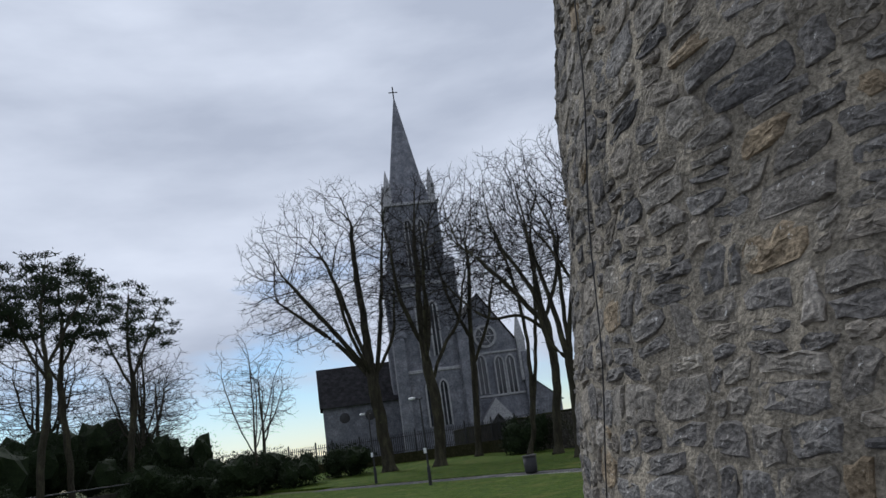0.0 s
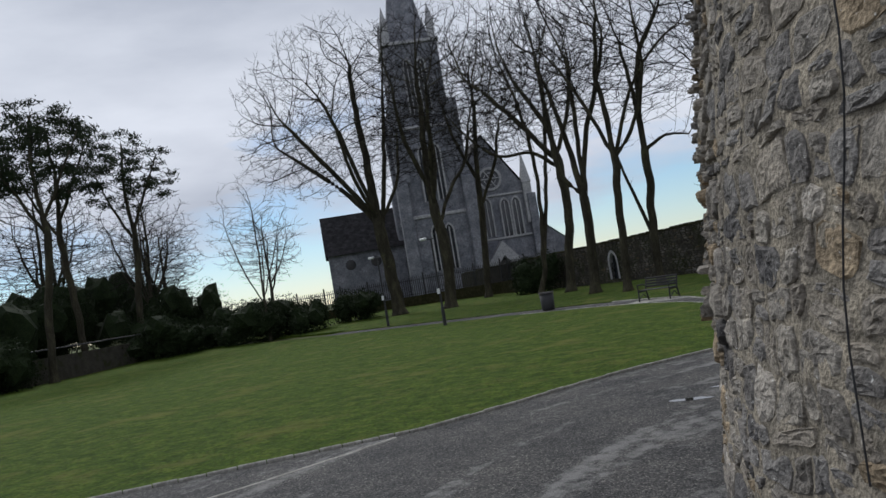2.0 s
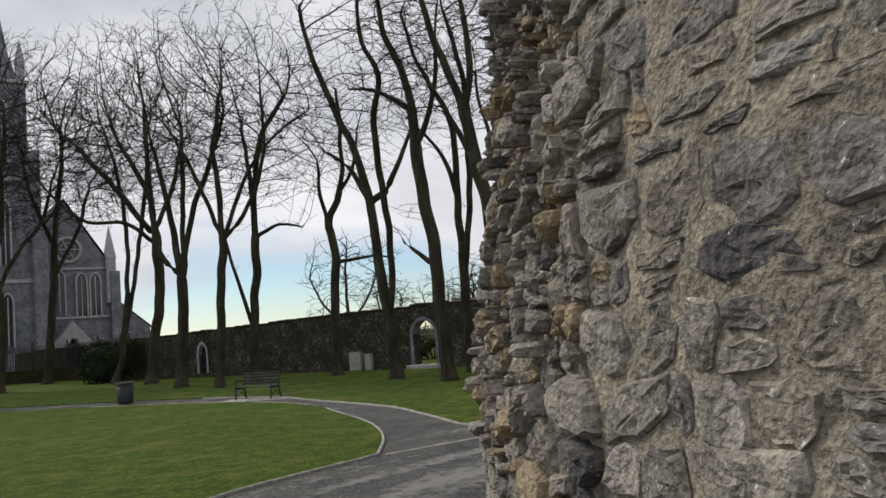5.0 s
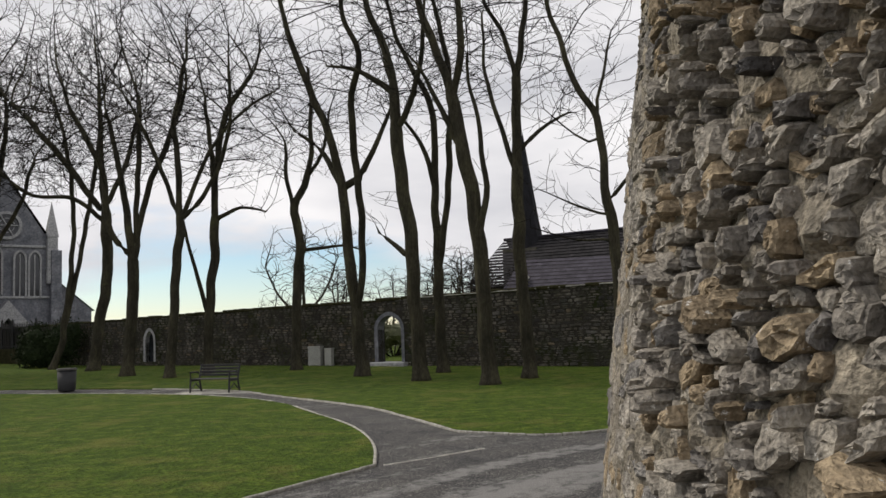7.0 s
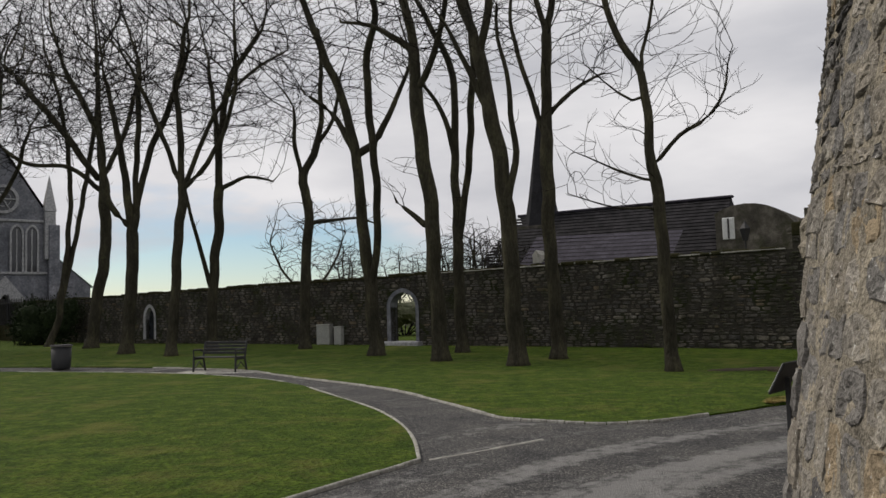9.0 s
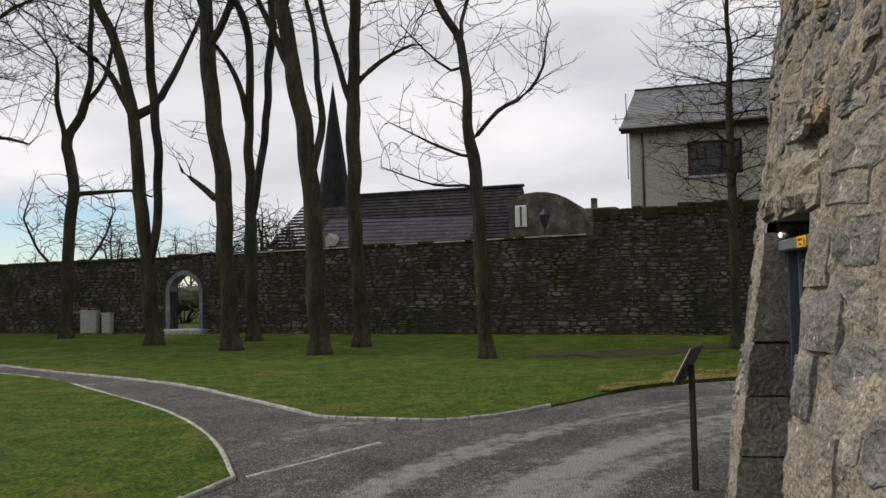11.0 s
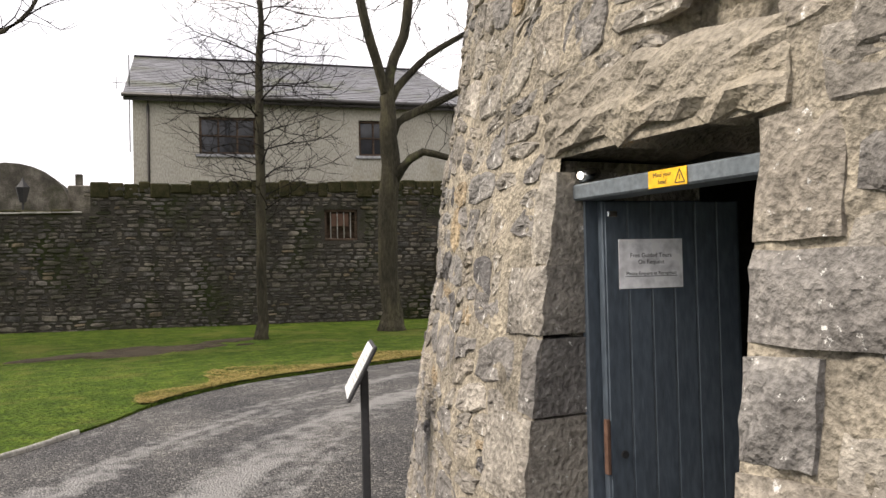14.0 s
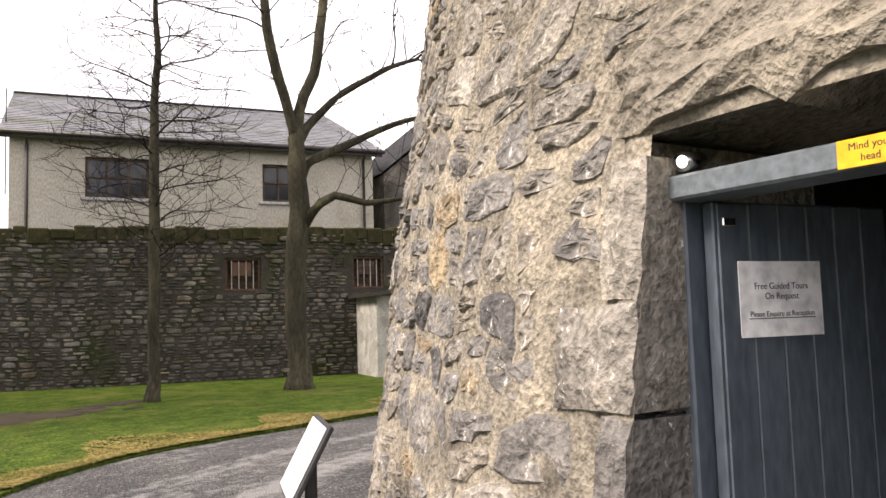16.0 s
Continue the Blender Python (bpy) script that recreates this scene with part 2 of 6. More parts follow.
M_YELLOW = surface("yellow_sign", [(0.74, 0.40, 0.015), (0.80, 0.45, 0.02)], 3, 3, 20, 0.0, 0.4)
M_CHROME = surface("bright_steel", [(0.62, 0.62, 0.62), (0.75, 0.75, 0.75)], 3, 2, 20, 0.0, 0.22, 1.0)
M_PANEL = surface("white_panel", [(0.55, 0.56, 0.56), (0.68, 0.69, 0.69)], 2, 5, 30, 0.05, 0.5)
M_BOX = surface("grey_cabinet_paint", [(0.30, 0.30, 0.28), (0.42, 0.42, 0.39)], 2, 6, 30, 0.1, 0.6)
# plaster coloured dark, so the room's shade is put into the colour
M_DARK = surface("shade_dark_plaster", [(0.05, 0.048, 0.045), (0.09, 0.085, 0.08)], 2, 5, 30, 0.3, 0.95)
M_COPPER = surface("green_copper", [(0.12, 0.22, 0.19), (0.17, 0.28, 0.24)], 1, 5, 10, 0.1, 0.6)
M_WATER, _n, _l, _b = node_mat("puddle_water", 0.04)
_b.inputs["Base Color"].default_value = (0.03, 0.03, 0.028, 1)


def gravel():
    """Loose grey grit over tarmac: single chips, dark damp patches, and pale swept tracks that run round the tower."""
    m, n, l, b = node_mat("gravel_tarmac", 0.82)
    co = n.new("ShaderNodeTexCoord")

    def tex(kind, scale, detail, src):
        t = n.new(kind)
        t.inputs["Scale"].default_value = scale
        if detail:
            t.inputs["Detail"].default_value, t.inputs["Roughness"].default_value = detail, 0.65
        l.new(src, t.inputs["Vector"])
        return t

    def ramp(src, stops):
        r = n.new("ShaderNodeValToRGB")
        while len(r.color_ramp.elements) < len(stops):
            r.color_ramp.elements.new(0.5)
        for e, (p, c) in zip(r.color_ramp.elements, stops):
            e.position, e.color = p, (*c, 1)
        l.new(src, r.inputs[0])
        return r.outputs[0]

    def mix(kind, fac, a, b2):
        x = n.new("ShaderNodeMix")
        x.data_type, x.blend_type = "RGBA", kind
        for v, k in ((fac, 0), (a, 6), (b2, 7)):
            if isinstance(v, float):
                x.inputs[k].default_value = v
            elif isinstance(v, tuple):
                x.inputs[k].default_value = (*v, 1)
            else:
                l.new(v, x.inputs[k])
        return x.outputs[2]

    obj = co.outputs["Object"]
    chips = tex("ShaderNodeTexVoronoi", 58.0, 0, obj)
    grey = n.new("ShaderNodeSeparateColor")
    l.new(chips.outputs["Color"], grey.inputs[0])
    chip = ramp(grey.outputs[0], [(0.0, (0.038, 0.039, 0.041)), (0.5, (0.074, 0.074, 0.075)), (0.85, (0.115, 0.114, 0.113)), (1.0, (0.24, 0.235, 0.225))])
    broad = tex("ShaderNodeTexNoise", 0.9, 9, obj)
    colour = mix("MULTIPLY", 1.0, chip, ramp(broad.outputs[0], [(0.32, (0.62, 0.62, 0.64)), (0.5, (1.0, 0.98, 0.95)), (0.68, (1.35, 1.3, 1.22))]))
    off = n.new("ShaderNodeVectorMath")
    off.operation = "SUBTRACT"
    off.inputs[1].default_value = (9.0, 5.0, 0)
    l.new(obj, off.inputs[0])
    ln = n.new("ShaderNodeVectorMath")
    ln.operation = "LENGTH"
    l.new(off.outputs[0], ln.inputs[0])
    sp = n.new("ShaderNodeSeparateXYZ")
    l.new(off.outputs[0], sp.inputs[0])
    an = n.new("ShaderNodeMath")
    an.operation = "ARCTAN2"
    l.new(sp.outputs[0], an.inputs[0])
    l.new(sp.outputs[1], an.inputs[1])
    ring = n.new("ShaderNodeCombineXYZ")
    l.new(ln.outputs["Value"], ring.inputs[0])
    l.new(an.outputs[0], ring.inputs[1])
    st = n.new("ShaderNodeMapping")
    st.inputs["Scale"].default_value = (1.15, 1.5, 1)
    l.new(ring.outputs[0], st.inputs[0])
    streak = tex("ShaderNodeTexNoise", 1.0, 5, st.outputs[0])
    worn = tex("ShaderNodeTexNoise", 5.0, 8, obj)
    both = n.new("ShaderNodeMath")
    both.operation = "MULTIPLY_ADD"
    both.inputs[1].default_value = 0.6
    l.new(worn.outputs[0], both.inputs[0])
    l.new(streak.outputs[0], both.inputs[2])
    span = n.new("ShaderNodeMapRange")
    span.inputs[1].default_value, span.inputs[2].default_value = 9.5, 13.5
    l.new(ln.outputs["Value"], span.inputs[0])
    wheel = ramp(span.outputs[0], [(0.14, (0, 0, 0)), (0.29, (1, 1, 1)), (0.37, (1, 1, 1)), (0.48, (0, 0, 0)), (0.58, (0, 0, 0)), (0.645, (0.9, 0.9, 0.9)), (0.69, (0.9, 0.9, 0.9)), (0.76, (0, 0, 0))])
    swept = n.new("ShaderNodeMath")
    swept.operation = "MULTIPLY_ADD"
    swept.inputs[1].default_value = 0.15
    reach = n.new("ShaderNodeMapRange")
    reach.inputs[1].default_value, reach.inputs[2].default_value = 1.5, 5.5
    l.new(sp.outputs[1], reach.inputs[0])
    worn_to = n.new("ShaderNodeMath")
    worn_to.operation = "MULTIPLY"
    l.new(wheel, worn_to.inputs[0])
    l.new(reach.outputs[0], worn_to.inputs[1])
    l.new(worn_to.outputs[0], swept.inputs[0])
    l.new(both.outputs[0], swept.inputs[2])
    track = ramp(swept.outputs[0], [(0.85, (0, 0, 0)), (1.0, (0.62, 0.62, 0.62))])
    colour = mix("MIX", track, colour, (0.31, 0.305, 0.295))
    l.new(colour, b.inputs["Base Color"])
    bp = n.new("ShaderNodeBump")
    bp.inputs["Strength"].default_value, bp.inputs["Distance"].default_value = 0.9, 0.02
    hs = n.new("ShaderNodeMath")
    hs.operation = "SUBTRACT"
    l.new(broad.outputs[0], hs.inputs[0])
    l.new(chips.outputs["Distance"], hs.inputs[1])
    l.new(hs.outputs[0], bp.inputs["Height"])
    l.new(bp.outputs[0], b.inputs["Normal"])
    return m


M_GRAVEL = gravel()


# ---- building blocks ----
def mesh(name, verts, faces, mat, parent=None, smooth=False):
    me = bpy.data.meshes.new(name)
    me.from_pydata([tuple(v) for v in verts], [], faces)
    me.materials.append(mat)
    if smooth:
        me.polygons.foreach_set("use_smooth", [True] * len(me.polygons))
    me.update()
    ob = new(name, me)
    if parent is not None:
        ob.parent = parent
    return ob


def empty(name, m=None):
    ob = new(name)
    if m is not None:
        ob.matrix_world = m
    return ob


def tone(ob, values):
    """Gives each face the tone of the stone that it belongs to; 0.4 where none is given."""
    n = len(ob.data.polygons)
    layer = ob.data.attributes.new("tone", "FLOAT", "FACE")
    layer.data.foreach_set("value", (list(values) + [0.4] * n)[:n])


class Parts:
    """Gathers boxes, prisms and tubes in local metres, and joins them into one mesh."""

    def __init__(self):
        self.v, self.f, self.tones = [], [], []

    def add(self, verts, faces):
        k = len(self.v)
        self.v += [tuple(v) for v in verts]
        self.f += [tuple(i + k for i in f) for f in faces]
        return self

    def box(self, x0, x1, y0, y1, z0, z1):
        return self.add([(x0, y0, z0), (x1, y0, z0), (x1, y1, z0), (x0, y1, z0), (x0, y0, z1), (x1, y0, z1), (x1, y1, z1), (x0, y1, z1)],
                        [(0, 3, 2, 1), (4, 5, 6, 7), (0, 1, 5, 4), (1, 2, 6, 5), (2, 3, 7, 6), (3, 0, 4, 7)])

    def bevelled(self, x0, x1, y0, y1, z0, z1, b=0.01):
        bm = bmesh.new()
        bmesh.ops.create_cube(bm, size=1)
        for v in bm.verts:
            v.co = Vector(((x0 + x1) / 2 + v.co.x * (x1 - x0), (y0 + y1) / 2 + v.co.y * (y1 - y0), (z0 + z1) / 2 + v.co.z * (z1 - z0)))
        bmesh.ops.bevel(bm, geom=bm.edges[:], offset=b, segments=1, affect="EDGES")
        bm.verts.index_update()
        self.add([v.co[:] for v in bm.verts], [[v.index for v in f.verts] for f in bm.faces])
        bm.free()
        return self

    def prism(self, outline, y0, y1):
        """An outline in x and z, drawn out along y."""
        k = len(outline)
        return self.add([(x, y0, z) for x, z in outline] + [(x, y1, z) for x, z in outline],
                        [tuple(range(k)), tuple(range(2 * k - 1, k - 1, -1))] + [(i, i + k, (i + 1) % k + k, (i + 1) % k) for i in range(k)])

    def tube(self, pts, radii, sides=8):
        pts = [Vector(p) for p in pts]
        vs, fs = [], []
        for i, p in enumerate(pts):
            d = (pts[min(i + 1, len(pts) - 1)] - pts[max(i - 1, 0)]).normalized()
            a = d.orthogonal().normalized()
            b = d.cross(a)
            r = radii[i] if hasattr(radii, "__len__") else radii
            for k in range(sides):
                w = 2 * math.pi * k / sides
                vs.append(p + (a * math.cos(w) + b * math.sin(w)) * r)
        for i in range(len(pts) - 1):
            for k in range(sides):
                j = (k + 1) % sides
                fs.append((i * sides + k, i * sides + j, (i + 1) * sides + j, (i + 1) * sides + k))
        fs.append(tuple(range(sides - 1, -1, -1)))
        fs.append(tuple(range((len(pts) - 1) * sides, len(pts) * sides)))
        return self.add(vs, fs)

    def make(self, name, mat, parent=None, m=None, smooth=False):
        ob = mesh(name, self.v, self.f, mat, parent, smooth)
        tone(ob, self.tones)
        if m is not None:
            ob.matrix_basis = m
        return ob


def arch(x0, x1, z0, spring, top, n=6):
    """The outline of a pointed opening, from the left foot round to the right foot."""
    c = (x0 + x1) / 2
    pts = [(x0, z0)]
    for i in range(n + 1):
        a = i / n * math.pi / 2
        pts.append((c + (x0 - c) * math.cos(a) ** 1.25, spring + (top - spring) * math.sin(a) ** 0.9))
    for i in range(n - 1, -1, -1):
        a = i / n * math.pi / 2
        pts.append((c + (x1 - c) * math.cos(a) ** 1.25, spring + (top - spring) * math.sin(a) ** 0.9))
    return pts + [(x1, z0)]


def ease(a, b, v):
    u = min(1.0, max(0.0, (v - a) / (b - a)))
    return u * u * (3 - 2 * u)


def ground_z(x, y):
    far = math.hypot(x - 2, y + 2)
    return 0.3 * ease(20, 45, y) + 0.5 * ease(2.5, -6, y) + 0.8 * ease(52, 85, far) * ease(10, 45, y)


WU, WN = Vector((0.899, -0.438, 0)), Vector((0.438, 0.899, 0))
WALL_TURN = Matrix(((0.899, 0.438, 0, 0), (-0.438, 0.899, 0, 0), (0, 0, 1, 0), (0, 0, 0, 1)))


def at_wall(s, d, z=0.0):
    return WU * s + WN * d + Vector((0, 0, z))


# ---- ground, lawns, path ----
def sheet(name, x0, x1, y0, y1, step, lift, mat):
    nx, ny = int((x1 - x0) / step) + 1, int((y1 - y0) / step) + 1
    vs = [(x0 + i * step, y0 + j * step, ground_z(x0 + i * step, y0 + j * step) + lift) for j in range(ny) for i in range(nx)]
    fs = [(j * nx + i, j * nx + i + 1, (j + 1) * nx + i + 1, (j + 1) * nx + i) for j in range(ny - 1) for i in range(nx - 1)]
    return mesh(name, vs, fs, mat, smooth=True)


def smooth_line(pts, n=6):
    out = []
    for i in range(len(pts) - 1):
        p0, p1, p2, p3 = pts[max(i - 1, 0)], pts[i], pts[i + 1], pts[min(i + 2, len(pts) - 1)]
        for k in range(n):
            t = k / n
            out.append(tuple(0.5 * (2 * p1[a] + (p2[a] - p0[a]) * t + (2 * p0[a] - 5 * p1[a] + 4 * p2[a] - p3[a]) * t * t + (3 * p1[a] - p0[a] - 3 * p2[a] + p3[a]) * t ** 3) for a in (0, 1)))
    return out + [tuple(pts[-1])]


def region(name, outline, lift, mat, step=1.2, depth=0.12):
    """A piece of ground inside an outline, cut into small faces that follow the ground."""
    bm = bmesh.new()
    vs = [bm.verts.new((x, y, 0)) for x, y in outline]
    bm.faces.new(vs)
    xs, ys = [p[0] for p in outline], [p[1] for p in outline]
    for axis, lo, hi in ((0, min(xs), max(xs)), (1, min(ys), max(ys))):
        v = lo + step
        while v < hi:
            no = (1, 0, 0) if axis == 0 else (0, 1, 0)
            bmesh.ops.bisect_plane(bm, geom=bm.verts[:] + bm.edges[:] + bm.faces[:], plane_co=(v, 0, 0) if axis == 0 else (0, v, 0), plane_no=no)
            v += step
    bmesh.ops.triangulate(bm, faces=bm.faces[:])
    for v in bm.verts:
        v.co.z = ground_z(v.co.x, v.co.y) + lift + 0.02 * noise.noise((v.co.x * 0.7, v.co.y * 0.7, 3.0)) * (lift > 0.02)
    rim = [e for e in bm.edges if e.is_boundary]
    made = bmesh.ops.extrude_edge_only(bm, edges=rim)["geom"]
    for v in made:
        if isinstance(v, bmesh.types.BMVert):
            v.co.z -= depth
    bmesh.ops.recalc_face_normals(bm, faces=bm.faces[:])
    me = bpy.data.meshes.new(name)
    bm.to_mesh(me)
    bm.free()
    me.materials.append(mat)
    return new(name, me)


tagged(sheet("ground", -700, 700, -300, 900, 10, -0.10, M_FAR), "rough grassy ground reaching to the horizon", "ground", kind="structure")
tagged(sheet("path", -34, 34, -26, 34, 0.8, 0.0, M_GRAVEL), "grey gravelly tarmac path with pale worn streaks", "path", kind="structure")
KERB_L = smooth_line([(-13.5, -14), (-10.4, -4), (-7.6, 1.6), (-6.3, 3.5), (-5.2, 5.0), (-4.5, 6.0), (-4.08, 7.3), (-3.66, 9.0), (-3.12, 10.5), (-2.15, 12.5)], 5)
KERB_TIP = smooth_line([(-2.15, 12.5), (-2.58, 14.5), (-3.41, 16.8), (-4.65, 19.1), (-7.2, 23.1), (-10.5, 25.7), (-16, 27.6), (-25, 29.2), (-34, 30.5)], 5)
KERB_R = smooth_line([(-34, 32.2), (-25, 30.9), (-16, 29.4), (-10.3, 27.3), (-7.36, 24.5), (-4.29, 21.2), (-2.55, 18.3), (-1.49, 16.3), (-0.9, 15.75), (0.5, 15.35), (2.1, 16.4), (3.3, 17.4), (5.05, 18.2), (7.6, 18.4), (10, 18.5), (15, 18.6), (34, 15)], 5)
tagged(region("lawn", KERB_L + KERB_TIP[1:] + [(-60, 36), (-60, -14)], 0.035, M_GRASS), "mown green lawn inside the curve of the path", "lawn", kind="structure")
tagged(region("lawn", KERB_R + [(34, 60), (-60, 60), (-60, 37.5), (-34, 33)], 0.035, M_GRASS), "green lawn under bare trees along the garden wall", "lawn", kind="structure")


def kerb(name, line, parent, lift=0.045, wide=0.05):
    data = None
    for (x0, y0), (x1, y1) in zip(line, line[1:]):
        n = max(1, round(math.hypot(x1 - x0, y1 - y0) / 0.9))
        for k in range(n):
            a, b = Vector((x0 + (x1 - x0) * k / n, y0 + (y1 - y0) * k / n)), Vector((x0 + (x1 - x0) * (k + 1) / n, y0 + (y1 - y0) * (k + 1) / n))
            c, length = (a + b) / 2, (b - a).length
            if data is None:
                ob = Parts().bevelled(-0.5, 0.5, -wide / 2, wide / 2, -0.15, lift, 0.012).make(name, M_KERB, parent)
                data = ob.data
            else:
                ob = new(name, data)
                ob.parent = parent
            ob.matrix_basis = pose(c.x, c.y, ground_z(c.x, c.y) + random.uniform(-0.008, 0.006), 0, random.uniform(-0.5, 0.5), math.degrees(math.atan2(b.y - a.y, b.x - a.x))) @ Matrix.Diagonal((length - 0.012, 1, 1, 1))


edging = tagged(empty("kerb"), "low pale concrete edging round the lawns", "kerb", kind="structure")
kerb("edging_stone", KERB_L[8:] + KERB_TIP[1:32], edging)
kerb("edging_stone", KERB_R[12:50], edging, 0.045)
strip = tagged(empty("drain_edge"), "pale flush concrete strip across the path", "kerb", kind="structure")
kerb("edging_stone", [(-2.05, 12.62), (-0.72, 14.02)], strip, 0.012, 0.06)
kerb("edging_stone", [(-4.62, 5.5), (-4.72, 4.6), (-4.9, 3.4), (-5.3, 1.2), (-6.2, -2.5)], strip, 0.010, 0.07)


def patch(name, cx, cy, rx, ry, turn, mat, lift, wob=0.3, n=26):
    pts = []
    c, s = math.cos(radians(turn)), math.sin(radians(turn))
    for i in range(n):
        a = 2 * math.pi * i / n
        r = 1 + wob * noise.noise((math.cos(a) * 1.7 + cx, math.sin(a) * 1.7 + cy, 1.3)) + wob * 0.4 * noise.noise((math.cos(a) * 5 + cx, math.sin(a) * 5, 4.1))
        x, y = rx * r * math.cos(a), ry * r * math.sin(a)
        pts.append((cx + x * c - y * s, cy + x * s + y * c))
    return mesh(name, [(x, y, ground_z(x, y) + lift) for x, y in pts], [tuple(range(n))], mat)


mud = Parts()
rnd = random.Random(77)
for _ in range(34):
    cx, cy, size = 5.9 + rnd.gauss(0, 1.0), 23.9 + rnd.gauss(0, 0.28), rnd.uniform(0.12, 0.5)
    ring = [(cx + size * 1.5 * math.cos(a) * rnd.uniform(0.6, 1.3), cy + size * 0.7 * math.sin(a) * rnd.uniform(0.6, 1.3)) for a in [2 * math.pi * i / 18 for i in range(18)]]
    lift = 0.056 + rnd.uniform(0, 0.012)
    mud.add([(x, y, ground_z(x, y) + 0.03) for x, y in ring] + [(cx + (x - cx) * 0.8, cy + (y - cy) * 0.8, ground_z(x, y) + lift) for x, y in ring] + [(cx, cy, ground_z(cx, cy) + lift + 0.01)],
            [(i, (i + 1) % 18, 18 + (i + 1) % 18, 18 + i) for i in range(18)] + [(18 + i, 18 + (i + 1) % 18, 36) for i in range(18)])
tagged(mud.make("mud_patch", M_SOIL), "bare dark churned soil in the lawn", "soil", kind="structure")
for x, y, rx, ry, a in ((-1.0, 7.33, 0.28, 0.10, 20), (-0.62, 8.35, 0.42, 0.14, 30)):
    tagged(patch("puddle", x, y, rx, ry, a, M_WATER, 0.006), "small shallow puddle on the tarmac", "puddle", "puddles on the path", "structure")


# ---- the round tower ----
TC = Vector((8.3, 6.4))
DOOR_L, DOOR_R, DOOR_TOP = -24.9, -16.5, 2.05


def tower_r(q, z):
    side = 1 - ease(1.6, math.pi, abs(q))
    q = max(-1.95, min(1.95, q))
    return 6.167 + 2.692 * math.cos(q) - 1.116 * math.cos(2 * q) - 0.131 * z + side * (0.275 * math.sin(q) - 0.084 * math.sin(2 * q) + 0.030 * math.sin(q) * z)


def tower_at(q, z, out=0.0):
    """A place on the tower's face; q: degrees round it, 0 facing the lawn."""
    a = radians(q)
    a = (a + math.pi) % (2 * math.pi) - math.pi
    r = tower_r(a, z) + out
    return Vector((TC.x - r * math.cos(a), TC.y - r * math.sin(a), z))


def raggedness(q, z):
    return ease(4, 12, q) * ease(34, 24, q) * ease(0.9, 1.6, z)


tower = tagged(empty("round_tower"), "battered round tower of rough grey limestone rubble", "tower")
qs = sorted(set([-180 + 3 * i for i in range(121)] + [-48 + 0.38 * i for i in range(310)] + [DOOR_L, DOOR_R]))
zs = sorted(set([-0.4 + 0.06 * i for i in range(90)] + [5.1 + 0.14 * i for i in range(32)] + [DOOR_TOP]))


def niche(q, z):
    """How deep in the broken hollow over the lintel a place lies, 0 to 1."""
    return ease(-21.2, -20.2, q) * ease(-15.0, -15.8, q) * ease(2.30, 2.36, z) * ease(2.56, 2.50, z + 0.02 * (q + 18))


vs, fs = [], []
for z in zs:
    for q in qs:
        p = tower_at(q, z)
        rag = raggedness(q, z)
        hump = 0.05 * noise.noise(p * 1.1) + 0.016 * noise.noise(p * 4.0) + 0.012 * noise.noise(p * 9.0) + (0.011 + 0.03 * rag) * noise.noise(p * 19.0)
        hump += rag * (0.10 * noise.noise(p * 2.6) + 0.06 * noise.noise(p * 6.0) - 0.02) - 0.14 * niche(q, z)
        if DOOR_L - 1 < q < DOOR_R + 1 and z < DOOR_TOP + 0.1:
            hump = 0
        vs.append(tower_at(q, z, hump))
nq = len(qs)
for j in range(len(zs) - 1):
    for i in range(nq - 1):
        if DOOR_L - 1e-6 <= qs[i] and qs[i + 1] <= DOOR_R + 1e-6 and zs[j + 1] <= DOOR_TOP + 1e-6:
            continue
        fs.append((j * nq + i, (j + 1) * nq + i, (j + 1) * nq + i + 1, j * nq + i + 1))
top = len(vs)
vs.append((TC.x, TC.y, zs[-1]))
fs += [((len(zs) - 1) * nq + i, top, (len(zs) - 1) * nq + i + 1) for i in range(nq - 1)]
mesh("mortar_core", vs, fs, M_MORTAR, tower)


def rubble(spans, course, width, jitter, skip, seed):
    """Cells of rough coursed rubble: quads in (along, up), with shared jittered corners."""
    rnd = random.Random(seed)
    a0, a1, z0, z1 = spans
    cells, z = [], z0
    while z < z1:
        h = rnd.uniform(*course)
        a = a0 - rnd.uniform(0, width[1])
        wave = rnd.uniform(0, 9)
        while a < a1:
            w = rnd.uniform(*width) * (1.25 if rnd.random() < 0.2 else 1)
            parts = [(a, a + w, z, z + h)]
            if h > course[0] * 1.45 and rnd.random() < 0.35:
                m = z + h * rnd.uniform(0.4, 0.6)
                parts = [(a, a + w, z, m), (a, a + w, m, z + h)]
            for b0, b1, c0, c1 in parts:
                def bend(u, v):
                    return (u + jitter * noise.noise((u * 3.1, v * 3.1, seed)), v + jitter * (noise.noise((u * 2.3, v * 2.3, seed + 5)) + 0.8 * noise.noise((u * 0.6, wave * 0, seed + 9))))
                cell = [bend(b0, c0), bend(b1, c0), bend(b1, c1), bend(b0, c1)]
                if not skip((b0 + b1) / 2, (c0 + c1) / 2, (b1 - b0) / 2, (c1 - c0) / 2):
                    cells.append(cell)
            a += w
        z += h
    return cells


